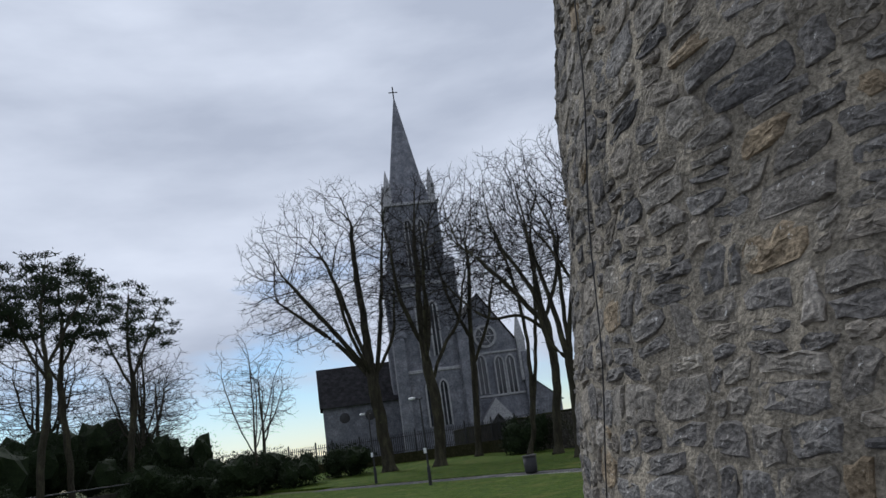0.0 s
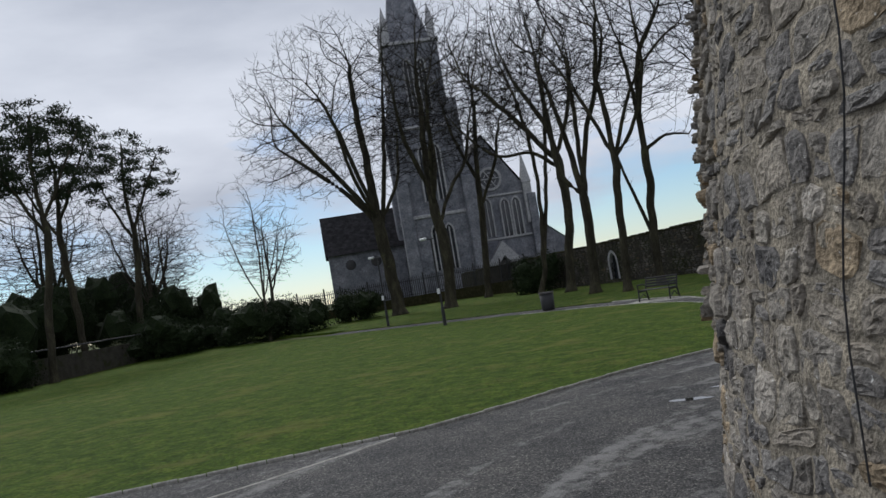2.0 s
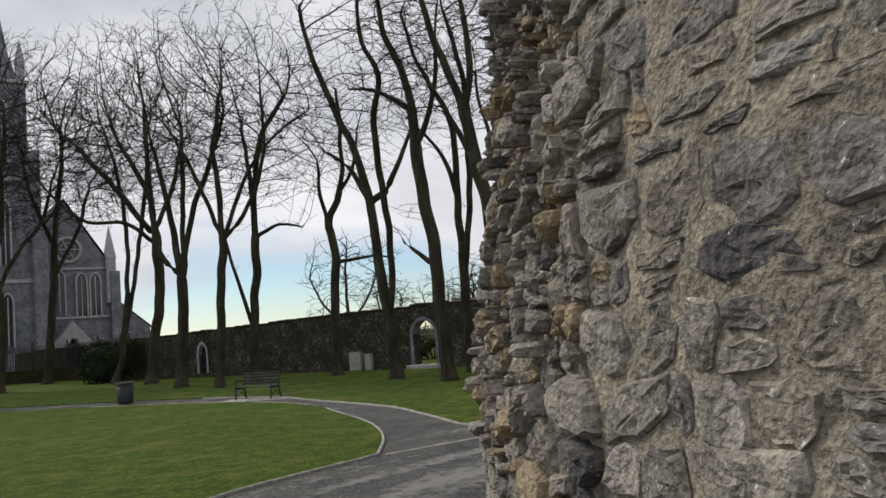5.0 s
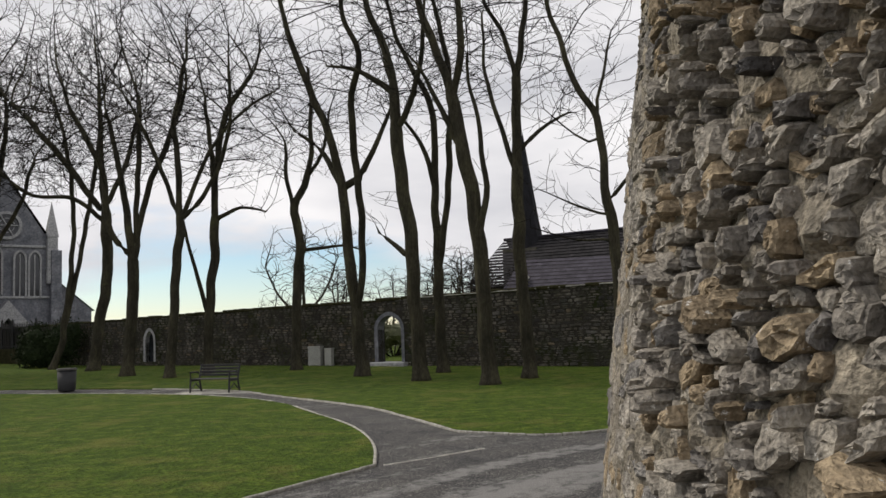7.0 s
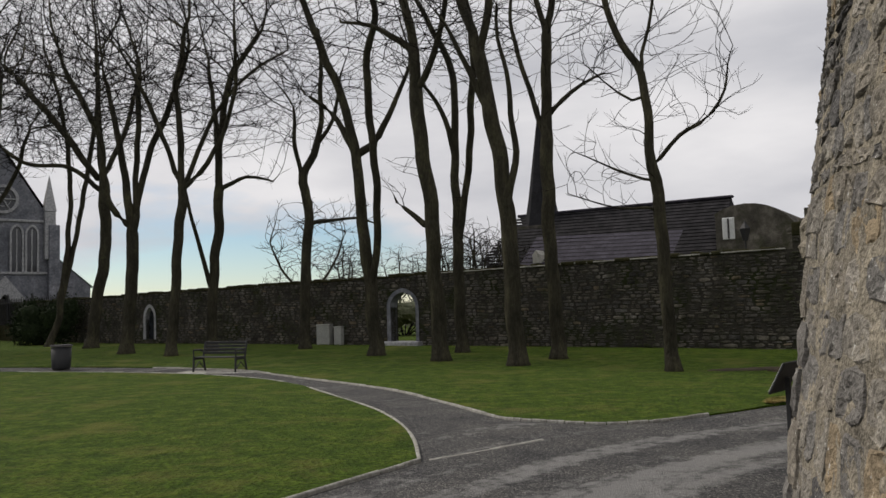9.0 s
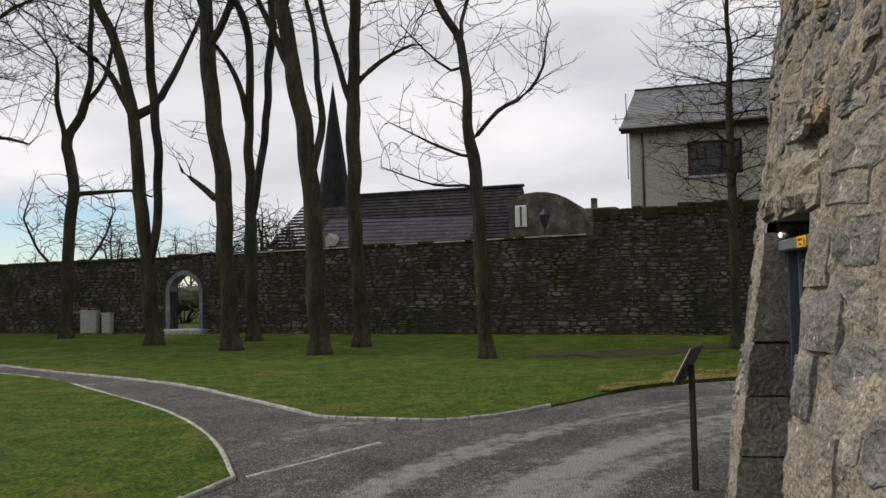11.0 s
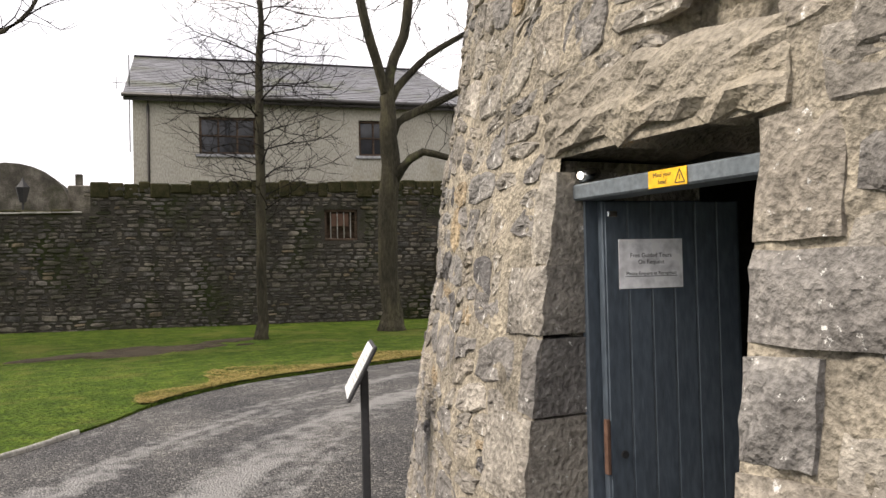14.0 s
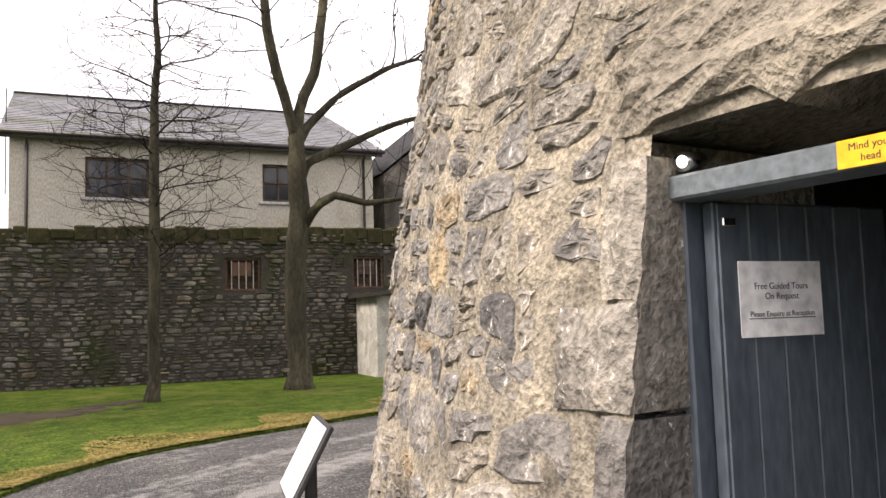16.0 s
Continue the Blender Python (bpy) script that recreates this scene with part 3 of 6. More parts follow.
def stone_mesh(cell, surf, joint, proud, rough, rnd, fine=False):
    """One rough stone over a cell: a buried rim, rings that rise to a broken, uneven face."""
    c = [Vector(p) for p in cell]
    mid = (c[0] + c[1] + c[2] + c[3]) / 4
    rim = []
    for i in range(4):
        a, b = c[i], c[(i + 1) % 4]
        rim.append(a + (mid - a) * 0.10 * rnd.uniform(0, 3))
        for t in (0.34, 0.68):
            rim.append(a.lerp(b, t + rnd.uniform(-0.1, 0.1)) + Vector((rnd.uniform(-1, 1), rnd.uniform(-1, 1))) * joint * (1.6 if fine else 0.9))
    span = min((c[1] - c[0]).length, (c[3] - c[0]).length)
    inner = max(0.25, 1 - 2 * joint / span)
    tilt = Vector((rnd.uniform(-1, 1), rnd.uniform(-1, 1))) * rough * 0.8
    rings = [(inner, -0.03), (inner * 0.97, 0.45 * proud), (inner * 0.80, proud)]
    if fine:
        rings = [(inner * 1.03, -0.03), (inner * 0.98, 0.35 * proud), (inner * 0.86, 0.9 * proud), (inner * 0.58, proud), (inner * 0.28, proud)]
    shift = rnd.uniform(0, 50)
    verts = []
    for k, (scale, lift) in enumerate(rings):
        for p in rim:
            w = mid + (p - mid) * scale
            rise = lift
            if k > 0:
                rise += rnd.uniform(-rough, rough) * (0.4 if k == 1 else 0.5)
            if k > 1:
                rise += tilt.dot(w - mid) / max(span, 0.1)
                if fine:
                    rise += rough * 1.1 * noise.noise((w.x * 11 + shift, w.y * 11, 0)) + rough * 0.7 * noise.noise((w.x * 27 + shift, w.y * 27, 3))
            verts.append(surf(w.x, w.y, rise))
    w = mid + Vector((rnd.uniform(-1, 1), rnd.uniform(-1, 1))) * span * (0.06 if fine else 0.15)
    verts.append(surf(w.x, w.y, proud + rnd.uniform(-0.3, 1.0) * rough))
    n, last = len(rim), len(rings) - 1
    faces = []
    for k in range(last):
        for i in range(n):
            j = (i + 1) % n
            faces.append((k * n + i, k * n + j, (k + 1) * n + j, (k + 1) * n + i))
    faces += [(last * n + i, last * n + (i + 1) % n, (last + 1) * n) for i in range(n)]
    return verts, faces


def lay(parent, name, cells, surf, joint, proud, rough, mat, near, seed, rest, fine=False, broken=lambda u, v: False):
    """Stones of a wall: those that near() picks as objects, at most 300; the others joined."""
    rnd = random.Random(seed)
    joined, count = Parts(), 0
    pieces = []
    for cell in cells:
        mu, mv = sum(p[0] for p in cell) / 4, sum(p[1] for p in cell) / 4
        if proud(mu, mv) < 0.045:
            pieces.append(cell)
            continue
        c = [Vector(p) for p in cell]
        cut = [c]
        while max((k[1] - k[0]).length for k in cut) > 0.20 and len(cut) < 4:
            k = max(cut, key=lambda k: (k[1] - k[0]).length)
            cut.remove(k)
            s, t = rnd.uniform(0.3, 0.7), rnd.uniform(0.2, 0.8)
            m, n = k[0].lerp(k[1], s), k[3].lerp(k[2], t)
            cut += [[k[0], m, n, k[3]], [m, k[1], k[2], n]]
        flat = []
        for k in cut:
            if (k[3] - k[0]).length > 0.13:
                s, t = rnd.uniform(0.3, 0.7), rnd.uniform(0.3, 0.7)
                m, n = k[0].lerp(k[3], s), k[1].lerp(k[2], t)
                flat += [[k[0], k[1], n, m], [m, n, k[2], k[3]]]
            else:
                flat.append(k)
        for k in flat:
            if rnd.random() < 0.13:
                continue
            mid = (k[0] + k[1] + k[2] + k[3]) / 4
            turn = Matrix.Rotation(rnd.gauss(0, 0.28), 2)
            size = rnd.uniform(0.75, 1.3)
            pieces.append([mid + turn @ (p - mid) * size for p in k])
    for cell in pieces:
        mu, mv = sum(p[0] for p in cell) / 4, sum(p[1] for p in cell) / 4
        pr = proud(mu, mv)
        pr *= rnd.uniform(0.0, 1.7) if pr > 0.045 else 1
        verts, faces = stone_mesh(cell, surf, joint, pr * rnd.uniform(0.5, 1.5), rough * (1 + 14 * max(0, pr - 0.05)), rnd, fine)
        own = rnd.random() if not broken(mu, mv) or rnd.random() < 0.22 else rnd.uniform(0.76, 1.0)
        if count < 300 and near(mu, mv):
            count += 1
            c = sum((Vector(v) for v in verts), Vector()) / len(verts)
            ob = mesh(name, [Vector(v) - c for v in verts], faces, mat, parent)
            ob.location = c
            tone(ob, [own] * len(faces))
        else:
            joined.tones += [own] * len(faces)
            joined.add(verts, faces)
    return tagged(joined.make(rest, mat, parent), kind="stuff")


ARC = 7.55  # metres along the face for each radian


def tower_surf(u, v, out):
    q = math.degrees(u / ARC)
    p = tower_at(q, v)
    return tower_at(q, v, out + 0.05 * noise.noise(p * 1.1))


def over_door(u, v, hw, hh):
    q, m = math.degrees(u / ARC), math.degrees(hw / ARC)
    if DOOR_L - 0.9 - m < q < DOOR_R + 0.9 + m and v - hh * 0.5 < DOOR_TOP:
        return True
    if niche(q, v) > 0.3:
        return True
    return DOOR_L - 1.5 < q < DOOR_R + 1.2 and v < 2.36


def by_door(u, v):
    """The stretch of larger squared stones beside the doorway."""
    return DOOR_R < math.degrees(u / ARC) < 3 and v < 2.25


cells = rubble((radians(-78) * ARC, radians(78) * ARC, -0.1, 6.6), (0.09, 0.25), (0.12, 0.46), 0.13, lambda u, v, hw, hh: over_door(u, v, hw, hh) or by_door(u, v), 11)
cells += rubble((radians(DOOR_R) * ARC, radians(4) * ARC, -0.1, 2.3), (0.24, 0.36), (0.26, 0.52), 0.05, lambda u, v, hw, hh: over_door(u, v, hw, hh) or not by_door(u, v), 12)
lay(tower, "stone", cells, tower_surf, 0.012, lambda u, v: 0.007 if by_door(u, v) else 0.012 + 0.06 * raggedness(math.degrees(u / ARC), v), 0.013, M_STONE,
    lambda u, v: -34 < math.degrees(u / ARC) < 8 and 0.35 < v < 2.7, 21, "rubble_stones", True, lambda u, v: 0 < math.degrees(u / ARC) < 29 and v < 3.4)

# the doorway: quoins, reveals, lintel, frame, leaf
door_mid = tower_at((DOOR_L + DOOR_R) / 2, 1.0)
p_l, p_r = tower_at(DOOR_L, 0.0), tower_at(DOOR_R, 0.0)
door_x = (p_r - p_l).normalized()          # from the hinge jamb to the other
door_y = Vector((-door_x.y, door_x.x, 0))  # into the tower
if door_y.dot(Vector((TC.x, TC.y, 0)) - p_l) < 0:
    door_y = -door_y
DOOR = Matrix(((door_x.x, door_y.x, 0, p_l.x), (door_x.y, door_y.y, 0, p_l.y), (0, 0, 1, 0), (0, 0, 0, 1)))
DW = (p_r - p_l).length
BAT = 0.135


def door_q(x):
    return DOOR_L + (DOOR_R - DOOR_L) * x / DW


def skin(rows_xz, back, name, mat, rnd, rough, out=0.02, soft_edge=0.012):
    """A dressed stone that follows the tower's face: a grid of (x, z) rows in the doorway's metres, closed at the back."""
    nz, nx = len(rows_xz) - 1, len(rows_xz[0]) - 1
    verts = []
    for side in range(2):
        for j, row in enumerate(rows_xz):
            for i, (x, z) in enumerate(row):
                edge = i in (0, nx) or j in (0, nz)
                p = tower_at(door_q(x), z, out - (soft_edge if edge else 0) + (0 if side else rnd.uniform(-rough, rough)))
                verts.append(p + door_y * (back if side else 0) + Vector((0, 0, 0 if side else rnd.uniform(-0.4, 0.4) * rough)))
    m = (nx + 1) * (nz + 1)
    fs = []
    for j in range(nz):
        for i in range(nx):
            k = j * (nx + 1) + i
            fs += [(k, k + 1, k + nx + 2, k + nx + 1), (m + k, m + k + nx + 1, m + k + nx + 2, m + k + 1)]
    ring = list(range(nx + 1)) + [j * (nx + 1) + nx for j in range(1, nz + 1)] + [nz * (nx + 1) + i for i in range(nx - 1, -1, -1)] + [j * (nx + 1) for j in range(nz - 1, 0, -1)]
    fs += [(p, m + p, m + q, q) for p, q in zip(ring, ring[1:] + ring[:1])]
    ob = mesh(name, verts, fs, mat, tower)
    tone(ob, [rnd.choice((0.15, 0.3, 0.4, 0.5, 0.7, 0.8))] * len(fs))
    return ob


def jamb_block(z0, z1, x0, x1, seed, depth):
    rnd = random.Random(seed)
    n = 5
    wob = [rnd.uniform(-0.012, 0.012) for _ in range(4)]
    rows_b = []
    for j in range(n + 1):
        v = j / n
        rows_b.append([(x0 + (x1 - x0) * i / n + (wob[0] * (1 - i / n) if x1 < 0.1 else wob[1] * i / n), z0 + (z1 - z0) * v + wob[2] * (i / n - 0.5)) for i in range(n + 1)])
    return skin(rows_b, depth, "quoin", M_STONE, rnd, 0.010, 0.024, 0.012)


z, k = -0.1, 0
for h, w in ((0.34, 0.40), (0.36, 0.13), (0.38, 0.46), (0.33, 0.12), (0.30, 0.36), (0.40, 0.16)):
    jamb_block(z, min(z + h - 0.013, DOOR_TOP), -w, 0.0, 40 + k, 0.34 - 0.03 * (k % 2))
    jamb_block(z + 0.05, min(z + h + 0.02, DOOR_TOP + 0.12), DW, DW + w + 0.14, 60 + k, 0.45)
    z += h
    k += 1
reveal = Parts()
reveal.box(-0.30, -0.03, 0.36, 1.1, -0.1, DOOR_TOP).box(DW + 0.03, DW + 0.3, 0.40, 1.1, -0.1, DOOR_TOP)
reveal.make("reveal", M_QUOIN, tower, DOOR)
rnd = random.Random(5)
rows_b = []
under = [0.03 * rnd.uniform(-1, 1) - 0.05 * abs(i / 14 - 0.55) for i in range(15)]
for j in range(7):
    rows_b.append([(-0.14 + (DW + 0.24) * i / 14, DOOR_TOP + 0.03 + (under[i] if j == 0 else 0) + j * 0.042 + 0.04 * math.sin(i / 14 * 3.1) * j / 6 + rnd.uniform(-0.01, 0.01)) for i in range(15)])
skin(rows_b, 0.9, "lintel", surface("yellowish_lintel_stone", [(0.16, 0.142, 0.115), (0.26, 0.233, 0.19), (0.36, 0.315, 0.24)], 1.8, 11, 34, 0.9, 0.9, depth=0.04), rnd, 0.022, 0.05, 0.03)
# small drilled hole in the jamb: a black disc paints its dark inside
drilled = DOOR.inverted() @ Vector((1.437, 9.529, 1.286))
Parts().tube([(-0.01, drilled.y, 1.286), (0.012, drilled.y, 1.286)], 0.017, 10).make("hole_shade_disc", M_BLACK, tower, DOOR)
# closed room behind the doorway, its gloom painted in with dark walls
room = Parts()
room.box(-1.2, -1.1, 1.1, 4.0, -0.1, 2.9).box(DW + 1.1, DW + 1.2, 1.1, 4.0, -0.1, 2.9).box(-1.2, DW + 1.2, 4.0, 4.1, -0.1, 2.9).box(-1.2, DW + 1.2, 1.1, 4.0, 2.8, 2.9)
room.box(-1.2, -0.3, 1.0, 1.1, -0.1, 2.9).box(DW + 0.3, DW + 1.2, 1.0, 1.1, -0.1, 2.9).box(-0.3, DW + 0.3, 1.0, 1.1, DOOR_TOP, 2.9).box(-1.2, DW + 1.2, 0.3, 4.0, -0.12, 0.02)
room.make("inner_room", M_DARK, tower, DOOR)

door = tagged(empty("door", DOOR), "open blue-grey boarded timber door in a painted frame", "door")
FY = 0.40
Parts().bevelled(0.0, 0.038, FY, FY + 0.10, 0.0, 1.93, 0.006).make("frame_post", M_DOOR, door)
Parts().bevelled(DW - 0.06, DW, FY, FY + 0.10, 0.0, 1.93, 0.006).make("frame_post", M_DOOR, door)
tagged(Parts().bevelled(0.0, DW, FY - 0.05, FY + 0.10, 1.872, 1.940, 0.008).make("frame_head", M_BEAM, door), "grey painted head beam")
LEAF = DOOR @ pose(0.042, FY + 0.06, 0, 0, 0, 82)
leaf = Parts()
leaf.bevelled(0.0, 0.68, -0.045, -0.005, 0.03, 1.87, 0.004)
lo = leaf.make("leaf", M_DOOR, door)
lo.matrix_parent_inverse = DOOR.inverted()
lo.matrix_basis = LEAF
for i in range(6):
    b = Parts().bevelled(0.01 + i * 0.110, 0.01 + i * 0.110 + 0.103, -0.054, -0.046, 0.035, 1.865, 0.003).make("board", M_DOOR, lo)
    if i:
        Parts().box(0.01 + i * 0.110 - 0.0055, 0.01 + i * 0.110 - 0.0015, -0.0495, -0.0455, 0.04, 1.86).make("groove", M_GROOVE, lo)
tagged(Parts().bevelled(0.02, 0.065, -0.064, -0.054, 1.80, 1.825, 0.003).make("door_plate", M_CHROME, lo), "small steel plate")
tagged(Parts().tube([(0.07, -0.056, 0.80), (0.07, -0.066, 0.80)], 0.016, 12).make("keyhole_cover", M_BLACK, lo), "round black keyhole cover")
tagged(Parts().bevelled(-0.012, 0.006, -0.06, -0.03, 0.72, 0.95, 0.003).make("hinge", M_RUST, lo), "rusty hinge plate")


def words(text, size, m, mat, parent, name="lettering"):
    cu = bpy.data.curves.new(name, "FONT")
    cu.body, cu.size, cu.align_x, cu.align_y = text, size, "CENTER", "CENTER"
    cu.extrude = 0.0004
    tmp = bpy.data.objects.new(name, cu)
    scene.collection.objects.link(tmp)
    me = bpy.data.meshes.new_from_object(tmp.evaluated_get(bpy.context.evaluated_depsgraph_get()))
    bpy.data.objects.remove(tmp)
    me.materials.clear()
    me.materials.append(mat)
    ob = new(name, me)
    ob.parent = parent
    ob.matrix_basis = m
    return ob


notice = tagged(empty("paper_notice", LEAF), "white paper notice taped to the boarded door", "notice")
Parts().bevelled(0.068, 0.378, -0.058, -0.0565, 1.495, 1.705, 0.0005).make("sheet_of_paper", M_PAPER, notice)
for txt, zz, sz in (("Free Guided Tours", 1.635, 0.026), ("On Request", 1.607, 0.026), ("Please Enquire at Reception", 1.558, 0.0215)):
    words(txt, sz, pose(0.223, -0.0588, zz, 90, 0, 0), M_INK, notice)
Parts().box(0.098, 0.348, -0.0592, -0.0585, 1.545, 1.5475).make("underline", M_INK, notice)
sign = tagged(empty("warning_sign", DOOR), "yellow warning sign on the door's head beam", "sign")
Parts().bevelled(DW * 0.46, DW * 0.46 + 0.205, FY - 0.056, FY - 0.0515, 1.874, 1.938, 0.001).make("plate", M_YELLOW, sign)
sx = DW * 0.46
words("Mind your", 0.024, pose(sx + 0.078, FY - 0.0568, 1.919, 90, 0, 0), M_INK, sign)
words("head", 0.024, pose(sx + 0.078, FY - 0.0568, 1.893, 90, 0, 0), M_INK, sign)
tri = Parts()
for a, b in (((0.145, 1.883), (0.195, 1.883)), ((0.195, 1.883), (0.170, 1.930)), ((0.170, 1.930), (0.145, 1.883))):
    d = Vector((b[0] - a[0], b[1] - a[1])).normalized()
    nrm = Vector((-d.y, d.x)) * 0.002
    tri.prism([(sx + a[0] - nrm.x, a[1] - nrm.y), (sx + b[0] - nrm.x, b[1] - nrm.y), (sx + b[0] + nrm.x, b[1] + nrm.y), (sx + a[0] + nrm.x, a[1] + nrm.y)], FY - 0.0575, FY - 0.056)
tri.box(sx + 0.1685, sx + 0.1715, FY - 0.0575, FY - 0.056, 1.893, 1.912)
tri.make("triangle_symbol", M_INK, sign)
lamp = tagged(empty("spotlight", DOOR), "small round steel spotlight under the lintel", "spotlight")
Parts().tube([(0.05, 0.46, 1.99), (0.075, 0.36, 1.975)], [0.024, 0.028], 14).make("housing", M_CHROME, lamp, smooth=True)
glow, _gn, _gl, _gb = node_mat("lit_bulb", 0.3)
_gb.inputs["Emission Color"].default_value = (1, 0.93, 0.8, 1)
_gb.inputs["Emission Strength"].default_value = 2.5
_gb.inputs["Base Color"].default_value = (0.9, 0.9, 0.85, 1)
Parts().tube([(0.0752, 0.359, 1.975), (0.077, 0.350, 1.974)], [0.017, 0.011], 12).make("bulb", glow, lamp)
wire = tagged(empty("cable"), "black cable running down the tower's face", "cable")
Parts().tube([tower_at(48.6 - 0.06 * i + 0.35 * math.sin(i * 0.9), 6.5 - i * 0.25, 0.06) for i in range(23)], 0.005, 6).make("cable_run", M_BLACK, wire)


# ---- garden wall ----
def wall_top(s):
    return 2.8 + 0.0137 * (s + 46) if s < -6.8 else 4.0 + 0.012 * (s + 6.8)


garden = tagged(empty("wall_garden", WALL_TURN @ pose(0, 30.4, 0)), "tall mossy rubble garden wall with an arched gateway", "wall", kind="structure")
GATE, GATE_TOP = (-22.7, -21.4), 2.45
OPENINGS = [(-38.6, -37.9, 0.55, 2.2), (GATE[0], GATE[1], -0.3, GATE_TOP), (-0.45, 0.53, 2.48, 3.4), (3.15, 4.12, 2.50, 3.45)]
core = Parts()
cuts = sorted([-60, -6.8, 16] + [v for o in OPENINGS for v in o[:2]] + list(range(-58, 16, 4)))
for a, b in zip(cuts, cuts[1:]):
    t = wall_top((a + b) / 2)
    hole = [o for o in OPENINGS if o[0] <= a + 1e-6 and b <= o[1] + 1e-6]
    if hole:
        if hole[0][2] > 0:
            core.box(a, b, 0, 0.5, -0.5, hole[0][2])
        core.box(a, b, 0, 0.5, hole[0][3], t)
    else:
        core.box(a, b, 0, 0.5, -0.5, t)
core.make("wall_core", M_WALLJOINT, garden)
cap = Parts()
rnd = random.Random(8)
s = -60.0
while s < 16:
    w = rnd.uniform(0.25, 0.6)
    if not (s < -6.8 < s + w):
        t = wall_top(s)
        cap.bevelled(s, s + w, -0.05 + rnd.uniform(-0.03, 0.02), 0.54, t - 0.05 - (0.08 + 0.26 * rnd.random() if s > -6.8 else 0), t + rnd.uniform(0.03, 0.13) + (0.06 if s > -6.8 else 0), 0.035)
    s += w
tagged(cap.make("mossy_coping", M_MOSS, garden), "dark moss and turf along the wall top")
ledge = Parts()
for i in range(18):
    ledge.bevelled(-20.5 + i * 0.75, -20.5 + i * 0.75 + 0.74, -0.06, 0.02, wall_top(-20.5 + i * 0.75) - 0.01, wall_top(-20.5 + i * 0.75) + 0.035, 0.01)
tagged(ledge.make("coping_edge", M_KERB, garden), "pale mortar edge of the coping")


def wall_hole(u, v, hw, hh):
    if v + hh * 0.6 > wall_top(u):
        return True
    return any(a - hw * 0.8 - 0.05 < u < b + hw * 0.8 + 0.05 and lo - hh * 0.8 < v < hi + hh * 0.8 for a, b, lo, hi in OPENINGS)


cells = rubble((-46, 9, -0.1, 4.2), (0.08, 0.17), (0.14, 0.50), 0.05, wall_hole, 31)
lay(garden, "stone", cells, lambda u, v, o: (u, -o + 0.01, v), 0.014, lambda u, v: 0.042, 0.016, M_WALL, lambda u, v: -3 < u < 5.2 and 0.4 < v < 3.9, 33, "rubble_stones")
for o in OPENINGS[:2]:
    a, b, lo, hi = o
    out = arch(a, b, lo, hi - 0.62, hi)
    ring = Parts()
    big = arch(a - 0.16, b + 0.16, lo, hi - 0.60, hi + 0.17)
    k = len(out)
    pts = [(x, -0.06, zz) for x, zz in out] + [(x, -0.06, zz) for x, zz in big] + [(x, 0.45, zz) for x, zz in out]
    ring.add(pts, [(i, i + 1, k + i + 1, k + i) for i in range(k - 1)] + [(2 * k + i, 2 * k + i + 1, i + 1, i) for i in range(k - 1)])
    tagged(ring.make("arch_surround", M_CHURCH if o is OPENINGS[1] else M_CHURCH_TRIM, garden), "grey dressed stone arch")
    fill = Parts()
    for i in range(k // 2):
        fill.add([(out[i][0], 0.02, out[i][1]), (out[i + 1][0], 0.02, out[i + 1][1]), (a, 0.02, hi + 0.02), (out[i][0], 0.4, out[i][1]), (out[i + 1][0], 0.4, out[i + 1][1]), (a, 0.4, hi + 0.02)], [(0, 1, 2), (3, 5, 4)])
        fill.add([(out[k - 1 - i][0], 0.02, out[k - 1 - i][1]), (out[k - 2 - i][0], 0.02, out[k - 2 - i][1]), (b, 0.02, hi + 0.02), (out[k - 1 - i][0], 0.4, out[k - 1 - i][1]), (out[k - 2 - i][0], 0.4, out[k - 2 - i][1]), (b, 0.4, hi + 0.02)], [(0, 2, 1), (3, 4, 5)])
    fill.make("arch_spandrel", M_WALLJOINT, garden)
Parts().box(-38.6, -37.9, 0.2, 0.25, 0.5, 2.25).make("window_pane", M_GLASS, garden)
Parts().bevelled(-23.0, -21.1, -0.35, 0.5, -0.2, 0.42, 0.03).make("gate_step", M_CHURCH_TRIM, garden)
for (a, b, lo, hi), mat in zip(OPENINGS[2:], (M_RUST, M_TIMBER)):
    win = Parts().bevelled(a, a + 0.07, 0.05, 0.13, lo, hi).bevelled(b - 0.07, b, 0.05, 0.13, lo, hi).bevelled(a, b, 0.05, 0.13, hi - 0.08, hi).bevelled(a, b, 0.04, 0.14, lo, lo + 0.07)
    win.make("window_frame", M_TIMBER, garden)
    bars = Parts()
    for i in range(4):
        x = a + (b - a) * (i + 1) / 5
        bars.tube([(x, 0.09, lo), (x, 0.09, hi)], 0.014, 6)
    bars.make("window_bars", M_KERB, garden)
    Parts().box(a, b, 0.28, 0.32, lo, hi).make("window_back", M_TIMBER, garden)
    Parts().bevelled(a + 0.22, b - 0.25, 0.10, 0.13, lo + 0.42, hi - 0.12, 0.005).make("shutter_board", mat, garden)
for a, b, lo, hi, wide in ((-26.6, -25.85, 0.30, 1.15, 0.26), (-25.62, -25.22, 0.30, 1.05, 0.24)):
    ob = Parts().bevelled(a, b, -0.03 - wide, -0.035, lo, hi, 0.02).bevelled(a - 0.02, b + 0.02, -0.05 - wide, -0.034, hi - 0.02, hi + 0.03, 0.01).make("utility_cabinet", M_BOX)
    ob.matrix_world = WALL_TURN @ pose(0, 30.4, 0)
    Parts().box(a + 0.02, a + 0.1, -0.034 - wide, -0.035, 0.0, lo).make("leg", M_BOX, ob)
    Parts().box(b - 0.1, b - 0.02, -0.034 - wide, -0.035, 0.0, lo).make("leg", M_BOX, ob)
    tagged(ob, "pale grey metal utility cabinet beside the wall", "cabinet", "utility cabinets")

